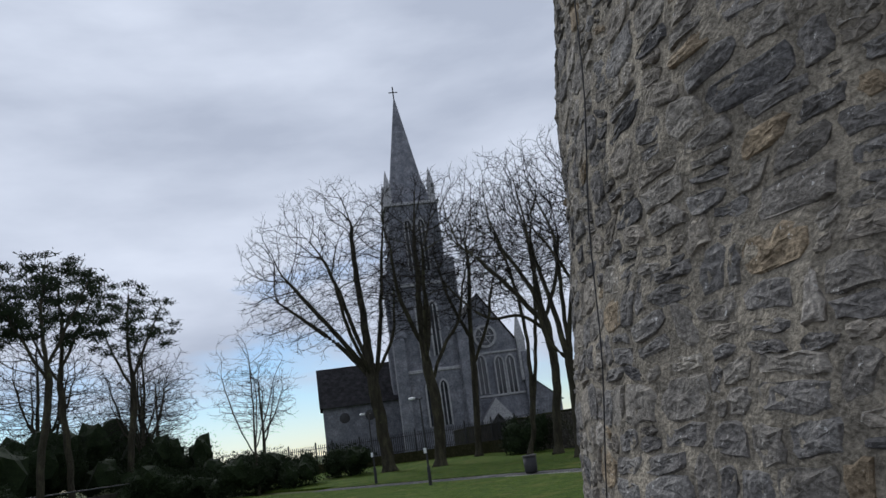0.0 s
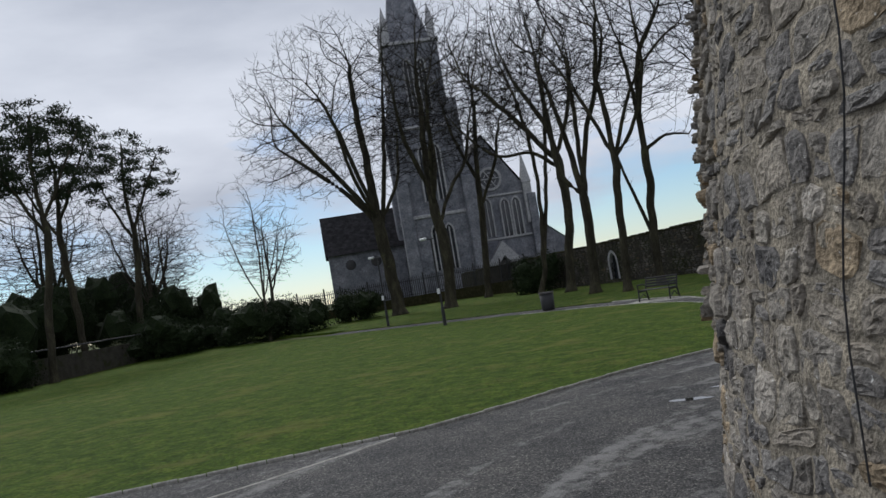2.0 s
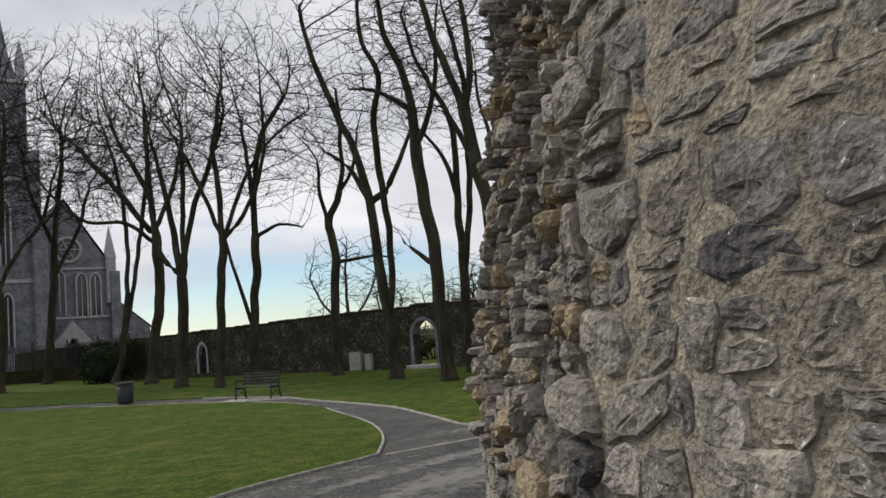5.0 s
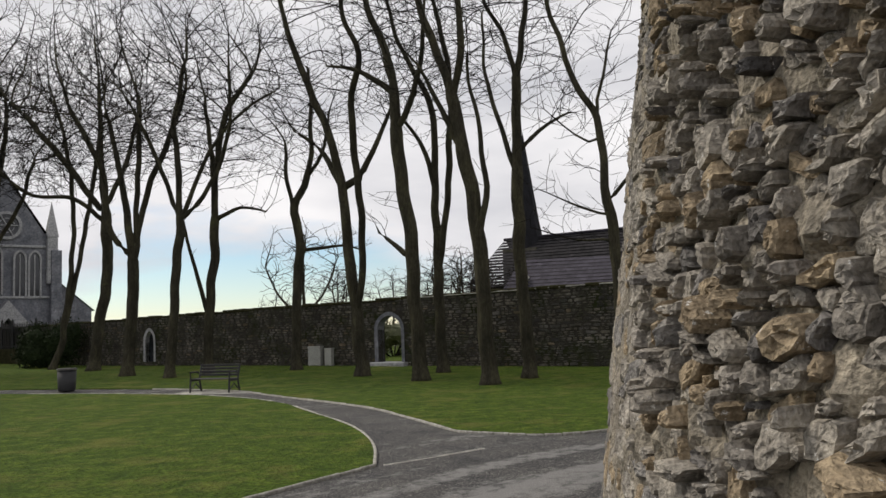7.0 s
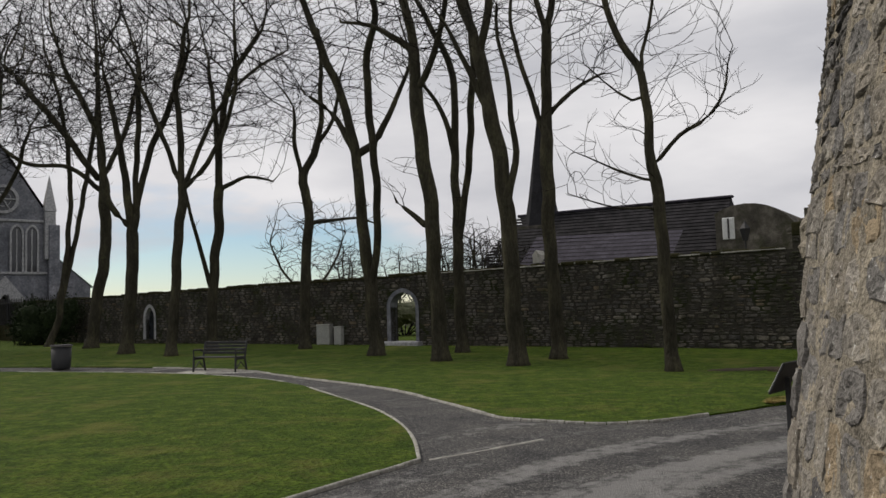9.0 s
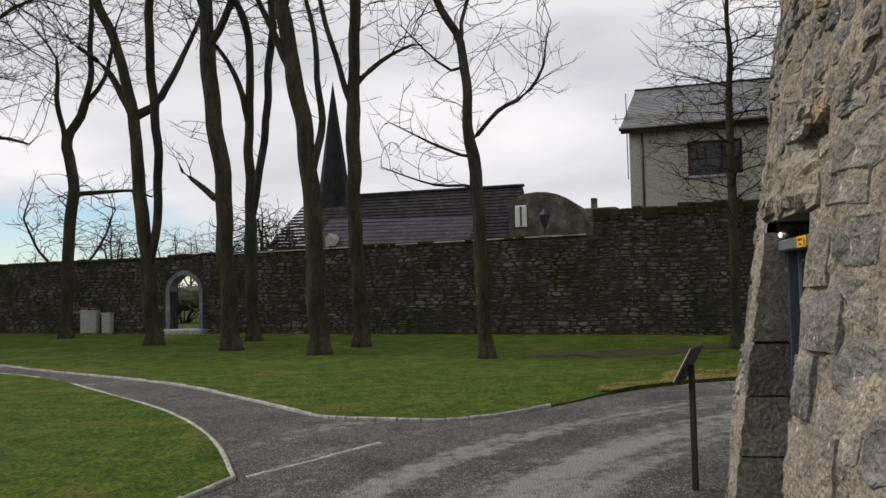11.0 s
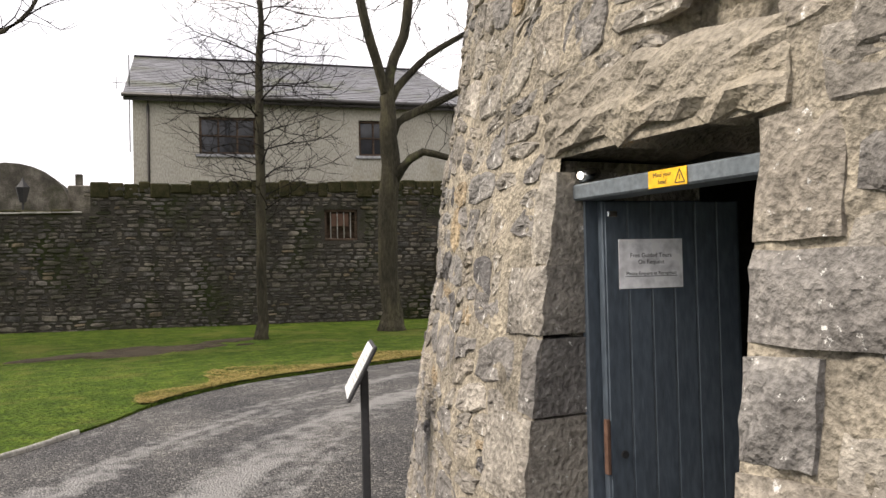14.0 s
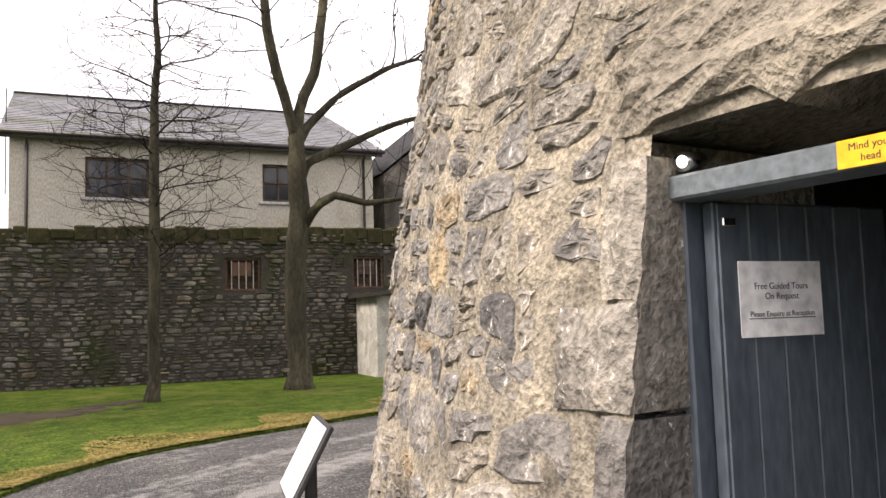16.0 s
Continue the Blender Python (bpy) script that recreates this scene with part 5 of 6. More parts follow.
def bush(name, x, y, rx, ry, h, seed, mat, label, leaves=5000):
    rnd = random.Random(seed)
    ob = empty(name, pose(x, y, ground_z(x, y) - 0.03))
    lv = Parts()
    blobs = [(rnd.uniform(-0.75, 0.75) * rx, rnd.uniform(-0.75, 0.75) * ry, rnd.uniform(0.25, 0.72) * h, rnd.uniform(0.22, 0.45)) for _ in range(16)]
    vsx, fsx = [], []
    for i in range(int(leaves * 1.5)):
        b = blobs[rnd.randrange(16)]
        d = Vector((rnd.gauss(0, 1), rnd.gauss(0, 1), rnd.gauss(0, 1))).normalized() * rnd.uniform(0.55, 1.08)
        p = Vector((b[0] + d.x * rx * b[3] * 1.2, b[1] + d.y * ry * b[3] * 1.2, max(0.02, b[2] + d.z * h * b[3])))
        if rnd.random() < 0.12:
            p.z *= rnd.random()
        s = rnd.uniform(0.05, 0.11)
        u = Vector((rnd.gauss(0, 1), rnd.gauss(0, 1), rnd.gauss(0, 1))).normalized()
        w = u.orthogonal().normalized()
        k = len(vsx)
        vsx += [p - u * s, p + w * s * 0.45, p + u * s, p - w * s * 0.45]
        fsx.append((k, k + 1, k + 2, k + 3))
    lv.add(vsx, fsx)
    for bx, by, bz, br in blobs:
        bm = bmesh.new()
        bmesh.ops.create_icosphere(bm, subdivisions=2, radius=1.0)
        for v in bm.verts:
            k = 0.76 + 0.45 * noise.noise(v.co * 2.9 + Vector((bx, by, bz)))
            v.co = Vector((bx + v.co.x * rx * br * k, by + v.co.y * ry * br * k, max(0.02, bz + v.co.z * h * br * 0.85 * k)))
        bm.verts.index_update()
        lv.add([v.co[:] for v in bm.verts], [[v.index for v in f.verts] for f in bm.faces])
        bm.free()
    tagged(lv.make("foliage", mat, ob), kind="stuff")
    stems = Parts()
    for i in range(9):
        a = rnd.uniform(0, 6.3)
        stems.tube([(0.2 * math.cos(a), 0.2 * math.sin(a), 0), (rx * 0.5 * math.cos(a), ry * 0.5 * math.sin(a), h * 0.6)], [0.05, 0.015], 5)
    stems.make("stems", M_TWIG, ob)
    return tagged(ob, label, "bush")


for i, (x, y, rx, ry, h, m, lab, nl) in enumerate((
        (-45.5, 34.0, 4.0, 3.0, 3.2, M_LEAF, "dense dark evergreen shrub on the lawn edge", 9000), (-49.0, 30.5, 3.6, 3.0, 3.0, M_LEAF, "dense dark evergreen shrub on the lawn edge", 8000), (-41.8, 36.0, 2.2, 2.0, 2.5, M_LEAF, "rounded dark evergreen shrub", 5000),
        (-40.5, 40.8, 2.2, 1.7, 2.2, M_LEAF, "clipped dark evergreen bush beside the railings", 5000), (-52.5, 28.0, 1.6, 1.4, 1.6, M_LEAF_LIGHT, "pale green low shrub beside the hedge", 2600), (-57, 24.0, 4.0, 3.0, 3.8, M_LEAF, "dense dark evergreen shrub on the lawn edge", 7000),
        (-62, 34, 5, 4, 5.0, M_LEAF, "tall dark evergreen shrubbery", 8000), (-28.0, 45.5, 2.0, 1.2, 2.6, M_LEAF, "ivy-clad shrub at the end of the wall", 4000), (-56, 18.5, 4.5, 4, 5.0, M_LEAF, "tall dark evergreen shrubbery", 7000), (-59, 12.0, 5, 4, 5.5, M_LEAF, "tall dark evergreen shrubbery", 7000), (-58, 27, 4.5, 4, 4.6, M_LEAF, "tall dark evergreen shrubbery", 7000), (-54, 34, 3.6, 3, 3.6, M_LEAF, "dense dark evergreen shrub on the lawn edge", 6000), (-44.0, 12.0, 2.2, 3.0, 2.6, M_LEAF, "dense dark evergreen shrub on the lawn edge", 5000), (-46.5, 17.5, 2.4, 3.0, 3.2, M_LEAF, "dense dark evergreen shrub on the lawn edge", 5000), (-8.2, 47.0, 3.4, 1.5, 2.0, M_LEAF_LIGHT, "low shrub beyond the gateway", 3000))):
    bush("bush", x, y, rx, ry, h * (1.5 if x < -53 else 1.0), 100 + i, m, lab, nl)
lwall = tagged(empty("boundary_wall"), "dark low boundary wall with a rail behind shrubs", "wall")
Parts().add([(-45, 6, -0.3), (-51, 30, -0.3), (-45, 6, 1.6), (-51, 30, 1.6), (-45.5, 6, -0.3), (-51.5, 30, -0.3), (-45.5, 6, 1.6), (-51.5, 30, 1.6)], [(0, 1, 3, 2), (2, 3, 7, 6), (5, 4, 6, 7)]).make("wall_body", M_WALLJOINT, lwall)
Parts().tube([(-45, 6, 2.1), (-51, 30, 2.1)], 0.05, 6).make("rail", M_BLACK, lwall)


# ---- bare trees ----
def curve_points(pts, step):
    """A smooth line through a few points, at even steps."""
    pts = [Vector(p) for p in pts]
    out = [pts[0]]
    for i in range(len(pts) - 1):
        p0, p1, p2, p3 = pts[max(i - 1, 0)], pts[i], pts[i + 1], pts[min(i + 2, len(pts) - 1)]
        n = max(1, round((p2 - p1).length / step))
        for k in range(1, n + 1):
            t = k / n
            out.append(0.5 * (2 * p1 + (p2 - p0) * t + (2 * p0 - 5 * p1 + 4 * p2 - p3) * t * t + (3 * p1 - p0 - 3 * p2 + p3) * t ** 3))
    return out


def grow(stems, crowns, count, seed, step=0.32, reach=3.2, kill=0.55, lift=0.12):
    """Limbs that start from the given stems and grow towards scattered points of the crown. Returns places, parents and how far each is given by a stem."""
    rng = np.random.default_rng(seed)
    pos, par, own = [], [], []
    for s, line in enumerate(stems):
        pts = curve_points(line, 0.35)
        if s == 0:
            base = -1
        else:
            base = min(range(len(pos)), key=lambda i: (pos[i] - pts[0]).length)
        for k, p in enumerate(pts):
            if s and k == 0:
                continue
            wob = Vector((noise.noise((k * 0.31, seed, s)), noise.noise((k * 0.31, seed + 7, s)), 0)) * (0.10 if k > 1 else 0)
            par.append(base)
            base = len(pos)
            pos.append(p + wob)
            own.append((s, k / max(1, len(pts) - 1)))
    target = []
    for cx, cy, cz, rx, ry, rz, share in crowns:
        n = int(count * share)
        d = rng.normal(size=(n, 3))
        d /= np.linalg.norm(d, axis=1)[:, None]
        d *= (rng.random(n) ** 0.42)[:, None]
        d[:, 2] = np.where(d[:, 2] < 0, d[:, 2] * 0.75, d[:, 2])
        target.append(d * (rx, ry, rz) + (cx, cy, cz))
    target = np.concatenate(target)
    P = np.array([p[:] for p in pos])
    dist = np.full(len(target), 1e9)
    near = np.zeros(len(target), int)

    def visit(first):
        for a in range(first, len(P), 400):
            d = np.linalg.norm(target[:, None, :] - P[None, a:a + 400, :], axis=2)
            j = d.argmin(axis=1)
            v = d[np.arange(len(target)), j]
            hit = v < dist
            dist[hit], near[hit] = v[hit], j[hit] + a

    visit(1)
    sprouts = {}
    for turn in range(140):
        alive = dist > kill
        if not alive.any():
            break
        use = alive & (dist < reach * (1 if turn > 3 else 1.6))
        if not use.any():
            use = alive & (dist < dist[alive].min() + 1.0)
        pull = {}
        for i in np.nonzero(use)[0]:
            k = near[i]
            v = (target[i] - P[k]) / dist[i]
            if k in pull:
                pull[k] += v
            else:
                pull[k] = v.copy()
        fresh, roots = [], []
        for k, v in pull.items():
            sprouts[k] = sprouts.get(k, 0) + 1
            if sprouts[k] > 3:
                continue
            v = v / max(1e-6, np.linalg.norm(v)) + rng.normal(0, 0.16, 3) + (0, 0, lift)
            if par[k] >= 0:
                back = P[k] - P[par[k]]
                v = v + 0.55 * back / max(1e-6, np.linalg.norm(back))
            fresh.append(P[k] + v / np.linalg.norm(v) * step)
            roots.append(int(k))
        if not fresh:
            break
        first = len(P)
        P = np.concatenate([P, np.array(fresh)])
        par += roots
        own += [None] * len(roots)
        target, dist, near = target[alive], dist[alive], near[alive]
        visit(first)
        if len(P) > 7000:
            break
    return P, par, own


def tree(name, x, y, turn, r, seed, label, stems, crowns, count=900, group="", tips=0.011, stub=0.42, step=0.32, kill=0.55, twigs_per_tip=2, side_twigs=0.38):
    rnd = random.Random(seed)
    ob = empty(name, pose(x, y, ground_z(x, y) - 0.08, 0, 0, -turn))
    lines = []
    for s, line in enumerate(stems):
        sway = 0 if s == 0 else rnd.uniform(-1, 1) * 0.45
        z0 = line[0][-1]
        lines.append([(p[0], sway * abs(p[-1] - z0 + abs(p[0] - line[0][0])) * 0.6 if len(p) == 2 else p[1], p[-1]) for p in line])
    P, par, own = grow(lines, crowns, count, seed, step=step, kill=kill)
    n = len(P)
    kids = [[] for _ in range(n)]
    for i, p in enumerate(par):
        if p >= 0:
            kids[p].append(i)
    for _ in range(2):
        Q = P.copy()
        for i in range(n):
            if own[i] is None and par[i] >= 0 and kids[i]:
                Q[i] = 0.5 * P[i] + 0.25 * P[par[i]] + 0.25 * P[kids[i][0]]
        P = Q
    leafs = np.zeros(n)
    for i in range(n - 1, -1, -1):
        if not kids[i]:
            leafs[i] += 1
        if par[i] >= 0:
            leafs[par[i]] += leafs[i]
    r *= 0.86
    power = math.log(max(2.0, leafs[0])) / math.log(r * 0.9 / tips)
    rad = tips * np.maximum(leafs, 1) ** (1 / power)
    for i in range(n):
        if own[i] is not None:
            s, t = own[i]
            rad[i] = max(rad[i], r * ((1 - 0.72 * t) if s == 0 else stub * 0.85 * (1 - 0.65 * t)))
            if s == 0:
                h = P[i][2]
                rad[i] *= 1 + 0.55 * max(0.0, 1 - h / 0.7) ** 2
    for i in range(1, n):
        rad[i] = min(rad[i], rad[par[i]])
    wood, twigs = Parts(), Parts()
    start = [(0, None)]
    while start:
        i, before = start.pop()
        chain = [] if before is None else [before]
        while True:
            chain.append(i)
            if not kids[i]:
                break
            order = sorted(kids[i], key=lambda k: -rad[k])
            start += [(k, i) for k in order[1:]]
            i = order[0]
        pts = [Vector(P[k]) for k in chain]
        rs = [float(rad[k]) for k in chain]
        if before is not None:
            rs[0] = min(rs[0], rs[1] * 1.15)
        cut = len(rs)
        for k, q in enumerate(rs):
            if q < 0.034:
                cut = k
                break
        if cut > 1:
            q = min(cut + 1, len(rs))
            wood.tube(pts[:q], rs[:q], 12 if rs[0] > 0.16 else 8 if rs[0] > 0.08 else 5)
        if cut < len(rs):
            a = max(0, cut - 1) if cut <= 1 else cut
            if len(pts) - a > 1:
                twigs.tube(pts[a:], rs[a:], 3)
        d = (pts[-1] - pts[-2]).normalized()
        for _ in range(twigs_per_tip):
            v = (d + Vector((rnd.gauss(0, 0.55), rnd.gauss(0, 0.55), rnd.gauss(0.15, 0.4)))).normalized()
            L = rnd.uniform(0.25, 0.7)
            p1 = pts[-1] + v * L * 0.5
            twigs.tube([pts[-1], p1, p1 + (v + Vector((0, 0, 0.25))).normalized() * L * 0.5], [tips * 0.8, tips * 0.6, tips * 0.3], 3)
    for i in range(1, n):
        if rad[i] < 0.13 and P[i][2] > 2.5 and rnd.random() < side_twigs:
            d = (Vector(P[i]) - Vector(P[par[i]])).normalized()
            v = (d * 0.5 + Vector((rnd.gauss(0, 0.7), rnd.gauss(0, 0.7), rnd.gauss(0.1, 0.5)))).normalized()
            L = rnd.uniform(0.3, 1.1)
            p0 = Vector(P[i])
            p1 = p0 + v * L * 0.5
            p2 = p1 + (v + Vector((rnd.gauss(0, 0.3), rnd.gauss(0, 0.3), 0.3))).normalized() * L * 0.5
            twigs.tube([p0, p1, p2], [tips, tips * 0.75, tips * 0.4], 3)
            v2 = (v + Vector((rnd.gauss(0, 0.7), rnd.gauss(0, 0.7), 0.2))).normalized()
            twigs.tube([p1, p1 + v2 * L * 0.4], [tips * 0.7, tips * 0.35], 3)
    wood.make("trunk_and_limbs", M_BARK, ob, smooth=True)
    tagged(twigs.make("twigs", M_TWIG, ob), kind="stuff")
    tagged(ob, label, "tree", group)
    return ob, [P[i] for i in range(n) if not kids[i]]


ROW = "bare trees along the garden wall"
TALL = "tall bare deciduous tree with dark mossy trunk"
tree("tree", -6.56, 31.6, -12.6, 0.31, 1, TALL,
     [[(0, 0), (-0.15, 2.3), (-0.35, 4.2), (-0.59, 7.2), (-1.07, 9.4), (-1.78, 11.2), (-2.6, 13.6), (-2.9, 15.5)], [(-0.15, 2.3), (0.13, 4.6), (0, 7.4), (-0.15, 10.0), (0.17, 11.8), (-0.44, 13.4), (-0.3, 15.5)], [(-0.6, 7.3), (-1.4, 8.8), (-2.4, 9.6)], [(0, 7.4), (0.9, 9.3), (1.6, 11.0)]],
     [(-0.8, 0, 13, 3.4, 3.0, 6.2, 1)], 1100, ROW, stub=0.62)
tree("tree", -3.93, 28.8, -8.7, 0.31, 2, TALL,
     [[(0, 0), (-0.12, 2.6), (-0.18, 4.7), (-0.42, 6.8), (-0.6, 8.6), (-0.59, 10.0), (-0.9, 11.6), (-1.45, 13.1), (-1.7, 15)], [(-0.2, 4.2), (-0.72, 4.7), (-1.28, 5.2)], [(-0.59, 10.0), (-1.32, 10.6), (-2.1, 11.1), (-3.0, 11.3)], [(-0.6, 8.6), (0.2, 10.2), (0.5, 12.5)]],
     [(-0.8, 0, 12.3, 2.8, 2.8, 4.6, 0.92), (-1.3, 0, 5.8, 0.8, 0.8, 0.9, 0.08)], 1000, ROW, stub=0.55)
tree("tree", -3.6, 32.2, -7.1, 0.26, 3, TALL,
     [[(0, 0), (-0.07, 3.8), (-0.06, 7.1), (-0.07, 10.0), (-0.67, 11.6), (-1.39, 13.2), (-1.8, 15)], [(-0.07, 3.8), (0.25, 5.6), (0.52, 8.2), (0.63, 11.1), (0.36, 12.7), (0, 14.5)], [(-0.06, 7.1), (-0.5, 8.8), (-1.5, 10.2)]],
     [(-0.2, 0, 12.5, 3.0, 2.8, 5.4, 1)], 1000, ROW, stub=0.65)
tree("tree", -1.46, 26.6, -4.0, 0.31, 4, TALL,
     [[(0, 0), (-0.11, 2.8), (-0.2, 4.9), (-0.55, 7.3), (-0.84, 9.1), (-1.32, 10.8), (-1.81, 12.3), (-2.2, 14.5)], [(-0.2, 4.7), (0.06, 5.6), (0.03, 7.6), (-0.29, 9.4), (-0.3, 10.2)], [(-0.84, 9.1), (-0.5, 10.6), (-0.6, 13)], [(-0.6, 7.4), (-1.3, 9), (-1.9, 10.2)]],
     [(-1.2, 0, 12.0, 3.0, 2.8, 5.2, 1)], 1000, ROW, stub=0.52)
tree("tree", -0.3, 28.6, -1.3, 0.27, 5, TALL,
     [[(0, 0), (-0.04, 2.2), (-0.16, 4.7), (-0.07, 7.9), (0.04, 10.5), (0.44, 12.8), (0.6, 15)], [(0.0, 10.3), (-0.38, 11.7), (-0.91, 12.9), (-1.4, 14.5)], [(-0.16, 7.0), (-0.69, 8.9), (-1.09, 10.9), (-1.1, 12.9)], [(-0.1, 7.6), (0.7, 8.4), (1.7, 9.0)]],
     [(0, 0, 12, 2.6, 2.6, 4.6, 0.88), (1.2, 0, 9.0, 1.2, 1.2, 1.1, 0.12)], 1000, ROW, stub=0.5)
tree("tree", 2.44, 23.95, 5.2, 0.205, 6, "bare deciduous tree with kinked mossy trunk",
     [[(0, 0), (-0.13, 2.6), (-0.18, 4.5), (-0.40, 6.6), (-0.46, 7.6), (-1.04, 8.7), (-1.37, 10.0), (-1.67, 11.0), (-1.8, 12.5)], [(-0.46, 7.6), (-0.25, 8.8), (0.05, 10.2)], [(-0.25, 5.2), (0.4, 6.0), (1.3, 6.6), (1.9, 8.4)], [(-0.2, 4.8), (-1.0, 5.1), (-2.2, 5.7)], [(-0.2, 4.2), (-1.2, 4.2), (-2.4, 4.6)], [(-0.4, 6.8), (-1.1, 7.1), (-1.8, 7.8)]],
     [(-0.4, 0, 8.6, 2.4, 2.2, 3.6, 0.7), (-1.4, 0, 5.0, 1.6, 1.6, 1.3, 0.15), (1.1, 0, 6.8, 1.3, 1.3, 1.7, 0.15)], 900, ROW, tips=0.009, stub=0.28)
tree("tree", -10.5, 36.2, -17.0, 0.27, 7, TALL,
     [[(0, 0), (0.06, 2.8), (0.24, 6.1), (0.02, 7.3), (0.67, 8.6), (0.85, 11.4), (0.77, 13.5)], [(0.02, 7.2), (-0.21, 8.1), (-0.29, 10.1)], [(0.67, 8.6), (1.44, 9.9), (1.6, 11.4)], [(0.23, 5.3), (1.21, 5.4), (2.21, 5.5), (2.95, 5.3)]],
     [(0.4, 0, 10.8, 3.0, 2.6, 3.6, 0.85), (2.0, 0, 5.5, 1.3, 1.0, 0.8, 0.15)], 900, ROW, stub=0.5)
tree("tree", -14.4, 35.6, -23.0, 0.27, 8, TALL,
     [[(0.18, 0), (0.2, 2.5), (0.42, 4.7), (0.49, 6.7), (0.56, 9.0), (1.03, 11.5), (2.3, 13.7)], [(0.2, 2.5), (-0.37, 4.7), (-0.82, 6.5), (-0.93, 8.2)], [(0.49, 6.7), (0.4, 10.0), (0.07, 12.8)], [(0.5, 6.8), (1.6, 7.3), (2.7, 7.1)]],
     [(1.0, 0, 12.0, 4.4, 3.6, 5.8, 0.93), (2.0, 0, 7.2, 1.2, 1, 0.6, 0.07)], 1700, ROW, stub=0.55)
tree("tree", -15.3, 33.6, -25.5, 0.25, 9, TALL,
     [[(0.22, 0), (0.47, 3.9), (0.66, 6.3), (0.61, 8.7), (0.51, 11.1), (0.99, 13.6)], [(0.66, 6.8), (0.05, 8.4), (-0.4, 9.6), (-1.28, 11.5)], [(0.66, 6.4), (1.88, 9.5), (3.32, 11.3), (4.79, 12.3)], [(0.66, 6.6), (1.6, 7.6), (2.6, 10), (2.6, 13)]],
     [(1.0, 0, 12.2, 5.0, 4.0, 5.6, 1)], 1900, ROW, stub=0.6)
tree("tree", -18.2, 35.6, -28.1, 0.33, 10, TALL,
     [[(0.23, 0), (0.42, 2.6), (0.47, 5.1), (0.01, 8.7), (-0.58, 11.7)], [(0.47, 5.0), (1.08, 8.2), (2.06, 10.8), (2.83, 13.3)], [(0.48, 5.4), (-0.11, 5.9), (-0.57, 6.9), (-0.81, 9.2), (-2.2, 12)], [(0.6, 6), (0.7, 9), (0.8, 12.5)]],
     [(0.2, 0, 12.4, 5.2, 4.4, 5.8, 1)], 2000, ROW, stub=0.58)
tree("tree", -22.5, 40.5, -29.9, 0.35, 11, TALL,
     [[(0.17, 0), (0.5, 2.7), (0.82, 5.0), (0.77, 7.7), (0.55, 10.3), (0.41, 14.8)], [(0.77, 7.6), (-0.77, 8.8), (-2.58, 8.9), (-3.84, 9.8), (-5.2, 11.5)], [(0.77, 7.9), (-1.04, 10.5), (-2.6, 12.5), (-4.12, 14.2)], [(0.7, 8.4), (1.8, 11), (2.4, 14)]],
     [(-1.0, 0, 13.6, 6.4, 5.0, 6.4, 0.9), (-3.4, 0, 9.8, 2.6, 1.8, 1.8, 0.1)], 2300, ROW, tips=0.013, stub=0.5)
tree("tree", 8.8, 24.3, 31.2, 0.155, 12, "slender bare young tree before the wall",
     [[(0, 0), (0.05, 1.7), (0.05, 3.4), (0.06, 5.6), (0.11, 8.1), (0.1, 10.2)]],
     [(0.1, 0, 6.2, 2.1, 2.1, 4.6, 1)], 1900, ROW, tips=0.007, step=0.22, kill=0.3)
tree("tree", 12.15, 23.8, 40.1, 0.33, 13, "broad bare tree forking low with mossy limbs",
     [[(0.11, 0), (0.06, 2.6), (0.17, 4.6), (0.13, 6.0), (0.0, 6.4)], [(0.13, 6.0), (-0.14, 7.0), (-0.5, 8.5), (-0.7, 11)], [(0.13, 6.0), (0.34, 7.1), (0.73, 8.5), (1.0, 11.5)], [(0.16, 5.4), (0.38, 6.3), (1.24, 7.2), (2.23, 7.8), (3.17, 8.2)], [(0.17, 4.6), (0.36, 5.4), (1.61, 6.1), (2.9, 6.7), (4, 7)], [(0.14, 3.8), (0.45, 4.2), (1.01, 4.6), (1.69, 4.4), (2.67, 4.5)]],
     [(0.3, 0, 10.2, 3.8, 3.4, 4.2, 0.65), (2.8, 0, 6.6, 2.4, 2.0, 2.6, 0.35)], 1400, ROW, tips=0.009, stub=0.55)
CR = "large bare trees before the church"
LIME = "large bare lime tree with a broad domed crown of fine twigs"
tree("tree", -37.0, 41.2, -42.5, 0.58, 14, LIME,
     [[(0, 0), (-0.2, 3.6), (-0.5, 7.0), (-0.6, 11.5), (-0.8, 15.8), (-0.7, 18.5)], [(-0.5, 7.2), (-2.1, 9.5), (-3.8, 11.8), (-5.8, 14.5)], [(-0.5, 7.6), (-1.4, 10.6), (-2.3, 14.0), (-3.4, 17)], [(-0.3, 6.2), (0.7, 11.5), (1.3, 16.0), (1.8, 19)], [(-0.4, 6.6), (-2.4, 9.4), (-4.8, 11.8), (-7.2, 14)], [(-0.4, 6.8), (1.4, 2.0, 10), (2, 3.6, 14)], [(-0.4, 6.9), (-1.6, -2.2, 10), (-2.4, -4, 14)]],
     [(-2.0, 0, 14.4, 7.8, 6.6, 8.0, 0.75), (-5.4, 0, 13.4, 4.4, 4.6, 5.2, 0.25)], 3600, CR, tips=0.014, side_twigs=0.75, stub=0.34, step=0.42, kill=0.6)
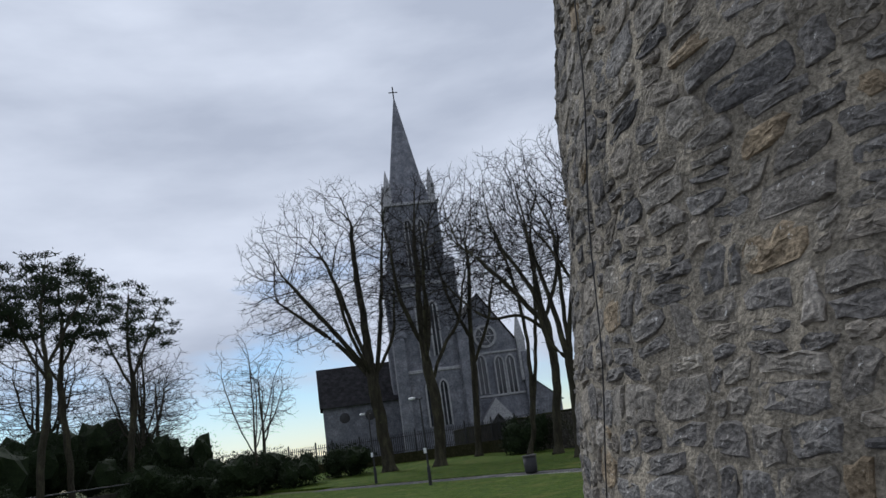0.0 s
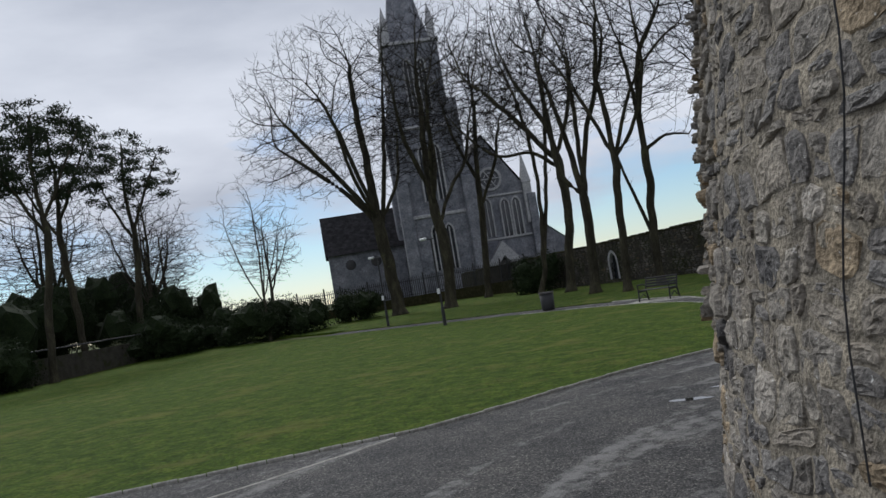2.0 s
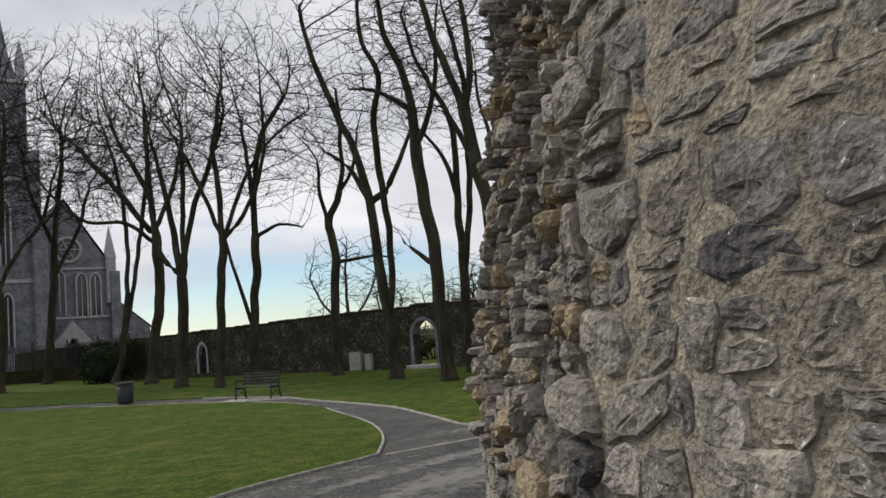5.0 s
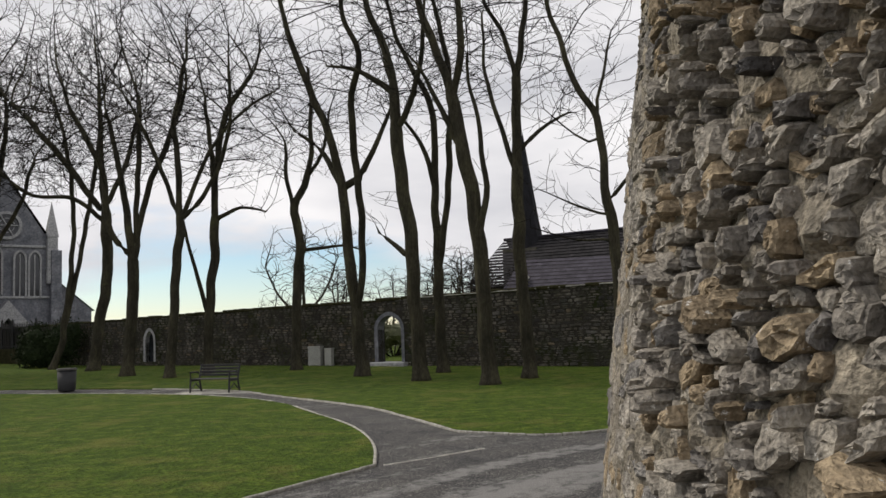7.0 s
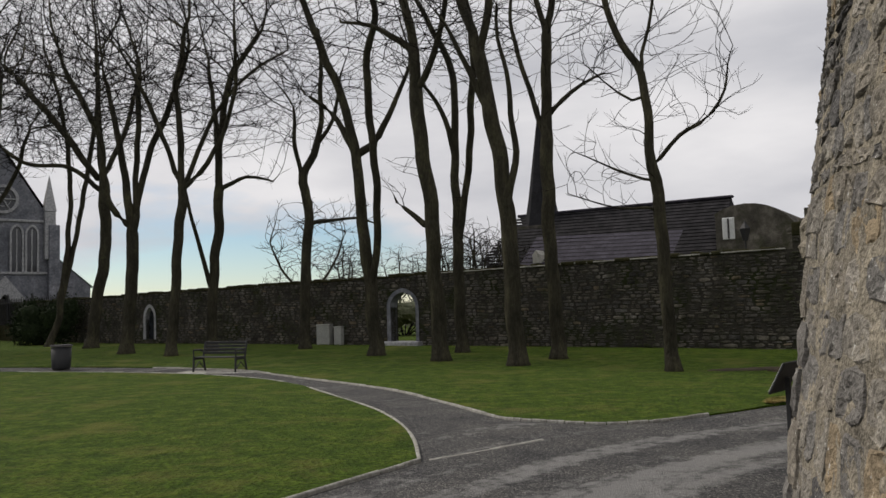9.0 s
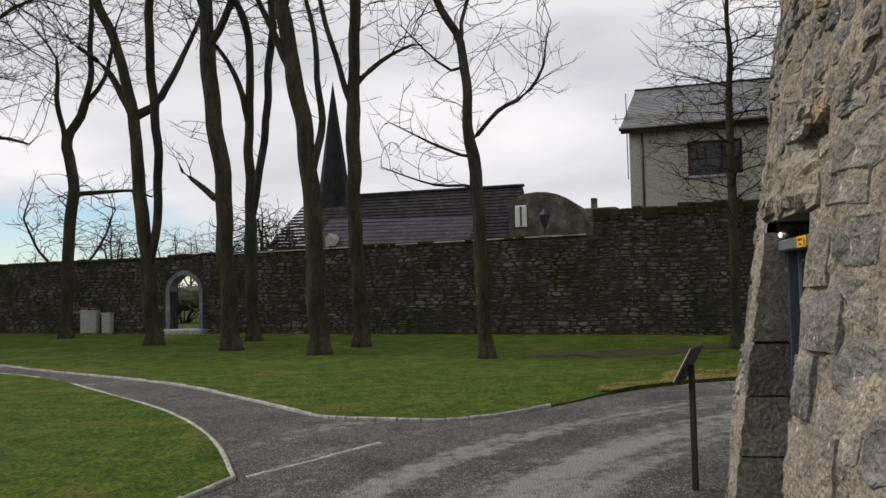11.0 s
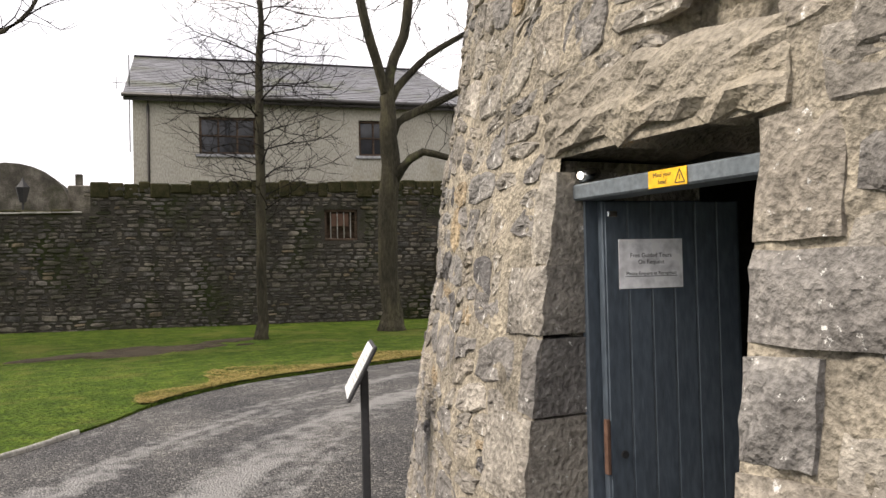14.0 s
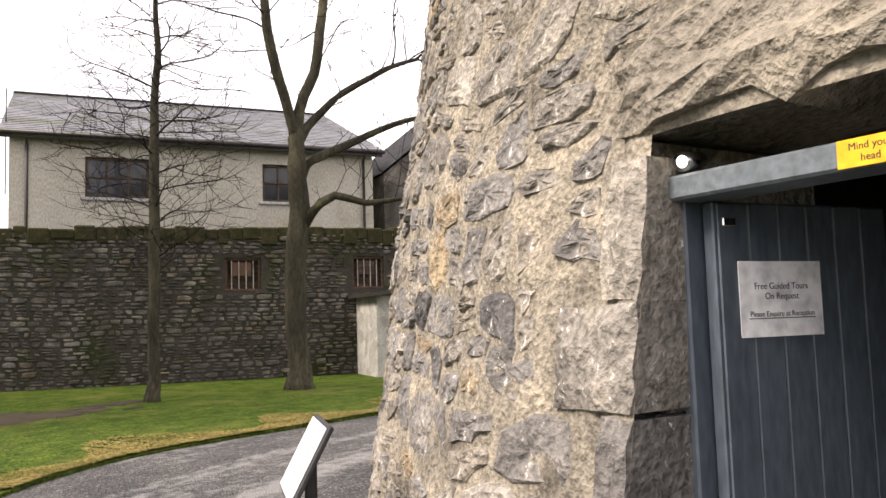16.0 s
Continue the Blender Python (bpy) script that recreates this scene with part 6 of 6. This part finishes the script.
tree("tree", -32.5, 41.5, -38.9, 0.50, 15, LIME,
     [[(0, 0), (0.33, 4.0), (0.01, 6.8), (-0.06, 9.9), (0.18, 13.8), (0.3, 16.9)], [(0.2, 5.9), (1.46, 8.5), (2.72, 10.2), (3.4, 13)], [(0, 8.2), (-1.26, 12.0), (-1.47, 15.6)], [(0, 7), (0.4, -1.8, 11), (0.8, -3.0, 15)], [(0, 7.5), (0.6, 2, 11), (0.2, 3, 15)]],
     [(0.5, 0, 14.2, 5.6, 5.2, 7.2, 1)], 2600, CR, tips=0.014, side_twigs=0.75, stub=0.36, step=0.4, kill=0.6)
tree("tree", -33.8, 47.6, -36.3, 0.33, 16, "bare deciduous tree before the railings",
     [[(0.1, 0), (0.58, 5.7), (0.86, 10.0), (1.35, 14.2), (1.4, 17)], [(0.7, 7), (2.2, 10), (3, 13)], [(0.8, 9), (-0.4, 12), (-1, 15)]],
     [(1.4, 0, 14.2, 4.8, 4.6, 6.4, 1)], 1700, CR, tips=0.015, side_twigs=0.75, stub=0.45, step=0.4, kill=0.6)
tree("tree", -26.2, 43.2, -32.1, 0.22, 17, "bare deciduous tree with twin slim stems",
     [[(0, 0), (0.48, 1.7), (0.89, 5.3), (1.02, 8.8), (0.6, 12.5), (0, 15)], [(0.48, 1.7), (1.45, 6.6), (1.74, 8.5), (2.3, 12.5), (2.4, 15)]],
     [(1.2, 0, 13.6, 4.6, 4.4, 5.8, 1)], 1600, CR, tips=0.013, side_twigs=0.75, stub=0.7, step=0.36)
tree("young_tree", -42.2, 33.5, -46, 0.12, 18, "slim pale young bare tree on the lawn",
     [[(0, 0), (0, 3.0), (0.1, 6), (0.1, 9.5)], [(0, 2.6), (-1, 5), (-1.7, 8)], [(0, 3), (1, 5.6), (1.7, 8)], [(0, 3), (0.2, 1.2, 5.5), (0.2, 1.8, 8)]],
     [(0, 0, 7.2, 3.4, 3.0, 4.4, 1)], 900, tips=0.010, stub=0.4)
far, _ = tree("tree", -62, 28, 0, 0.30, 19, "bare tree on the far edge of the park",
              [[(0, 0), (0.2, 3), (0, 6), (0.3, 10), (0.2, 13)], [(0.1, 4), (-1.6, 7), (-2.6, 10.5)], [(0.1, 4.6), (1.8, 7.6), (2.6, 11)], [(0, 5.4), (0.3, 2, 8), (0, 3.2, 11)]],
              [(0, 0, 9.6, 5.6, 5.2, 6.4, 1)], 1000, "bare trees on the park edge", tips=0.017, step=0.4, kill=0.62)
for i, (x, y, a, s) in enumerate(((-60, 36, 70, 0.9), (-66, 31, 190, 1.0), (-70, 42, 280, 0.85), (-72, 24, 20, 1.0), (-80, 50, 120, 0.9), (-66, 17, 230, 0.95), (-64, 52, 300, 0.75), (-56, 33.5, 140, 0.72))):
    c = copy_thing(far, pose(x, y, ground_z(x, y) - 0.1, 0, 0, a))
    c.scale = (s, s, s)


def pine(x, y, h, seed, lean, spread):
    """A bare-stemmed pine with dark needle pads at the ends of its limbs."""
    ob, ends = tree("pine_tree", x, y, -52, 0.30, seed, "tall dark pine with flat-topped crown and bare trunk",
                    [[(0, 0), (lean * 0.3, h * 0.25), (lean, h * 0.5), (lean * 0.6, h * 0.75), (lean, h * 0.95)], [(lean, h * 0.52), (lean - spread * 0.6, h * 0.7), (lean - spread, h * 0.86)], [(lean, h * 0.58), (lean + spread * 0.6, h * 0.76), (lean + spread, h * 0.88)]],
                    [(lean, 0, h * 0.80, spread * 1.5, spread * 1.3, h * 0.22, 1)], 420, "pines on the park edge", tips=0.016, stub=0.5, step=0.4, kill=0.8, twigs_per_tip=1)
    rnd = random.Random(seed)
    vsx, fsx = [], []
    ends = [e for e in ends if e[2] > h * 0.68 or rnd.random() < 0.15]
    for e in ends:
        for i in range(60):
            p = Vector(e) + Vector((rnd.gauss(0, 0.30), rnd.gauss(0, 0.30), rnd.gauss(0.1, 0.13)))
            u = Vector((rnd.gauss(0, 1), rnd.gauss(0, 1), rnd.gauss(0.5, 0.7))).normalized() * rnd.uniform(0.14, 0.30)
            w = u.orthogonal().normalized() * 0.055
            k = len(vsx)
            vsx += [p - u * 0.5 - w, p - u * 0.5 + w, p + u]
            fsx.append((k, k + 1, k + 2))
    tagged(Parts().add(vsx, fsx).make("needles", M_LEAF, ob), kind="stuff")


pine(-47.5, 21.0, 17.5, 51, 0.8, 2.6)
pine(-52.0, 25.5, 18.0, 52, -0.5, 3.0)
pine(-50, 17.0, 16.5, 53, 0.5, 2.6)
pine(-51.5, 29.5, 16.5, 54, 0.6, 2.4)
# distant trees beyond the wall
small, _ = tree("tree", -16, 56, 0, 0.2, 60, "distant bare tree beyond the wall",
                [[(0, 0), (0.1, 2), (0, 4.5), (0.2, 8)], [(0, 2), (-1.6, 4), (-2.4, 6)], [(0, 2.4), (1.6, 4.4), (2.4, 6.4)]],
                [(0, 0, 5.8, 3.6, 3.4, 3.4, 1)], 420, "distant bare trees", tips=0.02, step=0.42, kill=0.6, side_twigs=0.2)
for i in range(24):
    s_, d_ = (-50 + i * 1.75, 52 + (i * 7 % 5) * 3) if i < 20 else (-26.6 + (i - 20) * 1.1, 42 + i % 3)
    p = at_wall(s_, d_)
    c = copy_thing(small, pose(p.x, p.y, ground_z(p.x, p.y) - 0.1, 0, 0, i * 77))
    k_ = 0.5 + 0.06 * (i * 5 % 6)
    c.scale = (k_, k_, k_)

# ---- things on the lawn and path ----
def lamp_post(x, y, h):
    ob = empty("lamp_post", pose(x, y, ground_z(x, y)))
    Parts().tube([(0, 0, 0), (0, 0, 0.9), (0, 0, 0.95), (0, 0, h)], [0.085, 0.08, 0.05, 0.04], 10).make("post", M_BLACK, ob)
    Parts().tube([(0, 0, h - 0.02), (-0.25, -0.1, h + 0.06), (-0.34, -0.13, h + 0.06)], [0.03, 0.03, 0.03], 6).tube([(0, 0, h - 0.02), (0.15, 0.05, h + 0.05)], 0.03, 6).make("arm", M_BLACK, ob)
    Parts().bevelled(-0.55, -0.2, -0.22, -0.02, h + 0.0, h + 0.12, 0.03).make("floodlight", M_PANEL, ob)
    Parts().bevelled(-0.09, 0.09, -0.095, -0.086, 1.55, 1.8, 0.005).make("notice_plate", M_PANEL, ob)
    return tagged(ob, "black lamp post with a small floodlight", "lamp post", "lamp posts")


lamp_post(-21.4, 27.2, 4.15)
lamp_post(-29.5, 31.9, 4.0)
bn = tagged(empty("litter_bin", pose(-16.5, 28.6, ground_z(-16.5, 28.6) + 0.03)), "black cylindrical litter bin on the lawn", "bin")
Parts().tube([(0, 0, 0), (0, 0, 0.06), (0, 0, 0.72)], [0.26, 0.29, 0.32], 20).make("body", M_BLACK, bn, smooth=True)
Parts().tube([(0, 0, 0.74), (0, 0, 0.80)], [0.35, 0.33], 20).make("rim", M_PIPE, bn)


def bench():
    ob = empty("park_bench", pose(-10.3, 26.75, ground_z(-10.3, 26.75), 0, 0, -15))
    for x in (-0.78, 0.72):
        f = Parts()
        f.tube([(x, -0.27, 0), (x, -0.24, 0.42), (x, -0.25, 0.66), (x, 0.1, 0.66), (x, 0.16, 0.62)], 0.03, 6)
        f.tube([(x, 0.30, 0), (x, 0.2, 0.42), (x, 0.32, 0.9)], 0.03, 6)
        f.tube([(x, -0.24, 0.40), (x, 0.2, 0.40)], 0.03, 6)
        f.tube([(x, -0.2, 0.12), (x, 0.0, 0.3), (x, 0.22, 0.12)], 0.02, 5)
        f.make("end_frame", M_BLACK, ob)
    for i in range(5):
        Parts().bevelled(-0.8, 0.74, -0.24 + i * 0.09, -0.165 + i * 0.09, 0.43, 0.46, 0.006).make("seat_slat", M_BLACK, ob)
    for i in range(4):
        Parts().bevelled(-0.8, 0.74, 0.20 + i * 0.033, 0.225 + i * 0.033, 0.52 + i * 0.1, 0.595 + i * 0.1, 0.006).make("back_slat", M_BLACK, ob)
    return tagged(ob, "black iron park bench with black slats", "bench")


bench()
tagged(Parts().bevelled(-11.6, -9.0, 26.2, 27.3, 0.0, 0.07, 0.02).make("bench_slab", M_KERB), "pale concrete slab under the bench", "slab", kind="structure")
board = tagged(empty("information_stand", pose(1.67, 11.23, 0.0, 0, 0, 55)), "slanted information panel on a black post", "information stand")
Parts().bevelled(-0.024, 0.024, -0.024, 0.024, -0.05, 1.02, 0.006).make("post", M_BLACK, board)
BP = pose(0, 0.03, 1.03, -62, 0, 0)
Parts().bevelled(-0.24, 0.24, -0.17, 0.17, -0.022, 0.0, 0.006).make("backing", M_BLACK, board, BP)
Parts().bevelled(-0.225, 0.225, -0.155, 0.155, 0.001, 0.006, 0.002).make("panel", M_PANEL, board, BP)
lines = Parts()
for i in range(7):
    lines.box(-0.20, 0.02 if i % 3 else -0.06, 0.09 - i * 0.032, 0.10 - i * 0.032, 0.0065, 0.0072)
lines.make("printed_lines", M_BOX, board, BP)

# ---- grass blades on the near lawns ----
def blades(name, line, side, count, seed, wide, mat, label):
    """Tufts along a lawn's edge, denser near it."""
    rnd = random.Random(seed)
    vsx, fsx = [], []
    for _ in range(count):
        i = rnd.randrange(len(line) - 1)
        (x0, y0), (x1, y1) = line[i], line[i + 1]
        t = rnd.random()
        w = 0.06 + wide * rnd.random() ** 2.0 * (0.6 + 0.4 * math.sin((i + t) * 1.1)) * min(1.0, 0.1 + (i + t) / 7)
        L = math.hypot(x1 - x0, y1 - y0)
        x = x0 + (x1 - x0) * t - side * (y1 - y0) / L * w
        y = y0 + (y1 - y0) * t + side * (x1 - x0) / L * w
        z = ground_z(x, y) + 0.055
        a, h, s = rnd.uniform(0, 6.283), rnd.uniform(0.004, 0.016), rnd.uniform(0.008, 0.016)
        lx, ly = rnd.gauss(0, 0.05), rnd.gauss(0, 0.05)
        k = len(vsx)
        vsx += [(x - s * math.cos(a), y - s * math.sin(a), z), (x + s * math.cos(a), y + s * math.sin(a), z), (x + lx, y + ly, z + h)]
        fsx.append((k, k + 1, k + 2))
    return tagged(mesh(name, vsx, fsx, mat), label, "grass", kind="stuff")


blades("dry_grass_blades", KERB_R[54:74], 1, 34000, 73, 1.5, M_STRAW, "straw-coloured grass blades along the path")
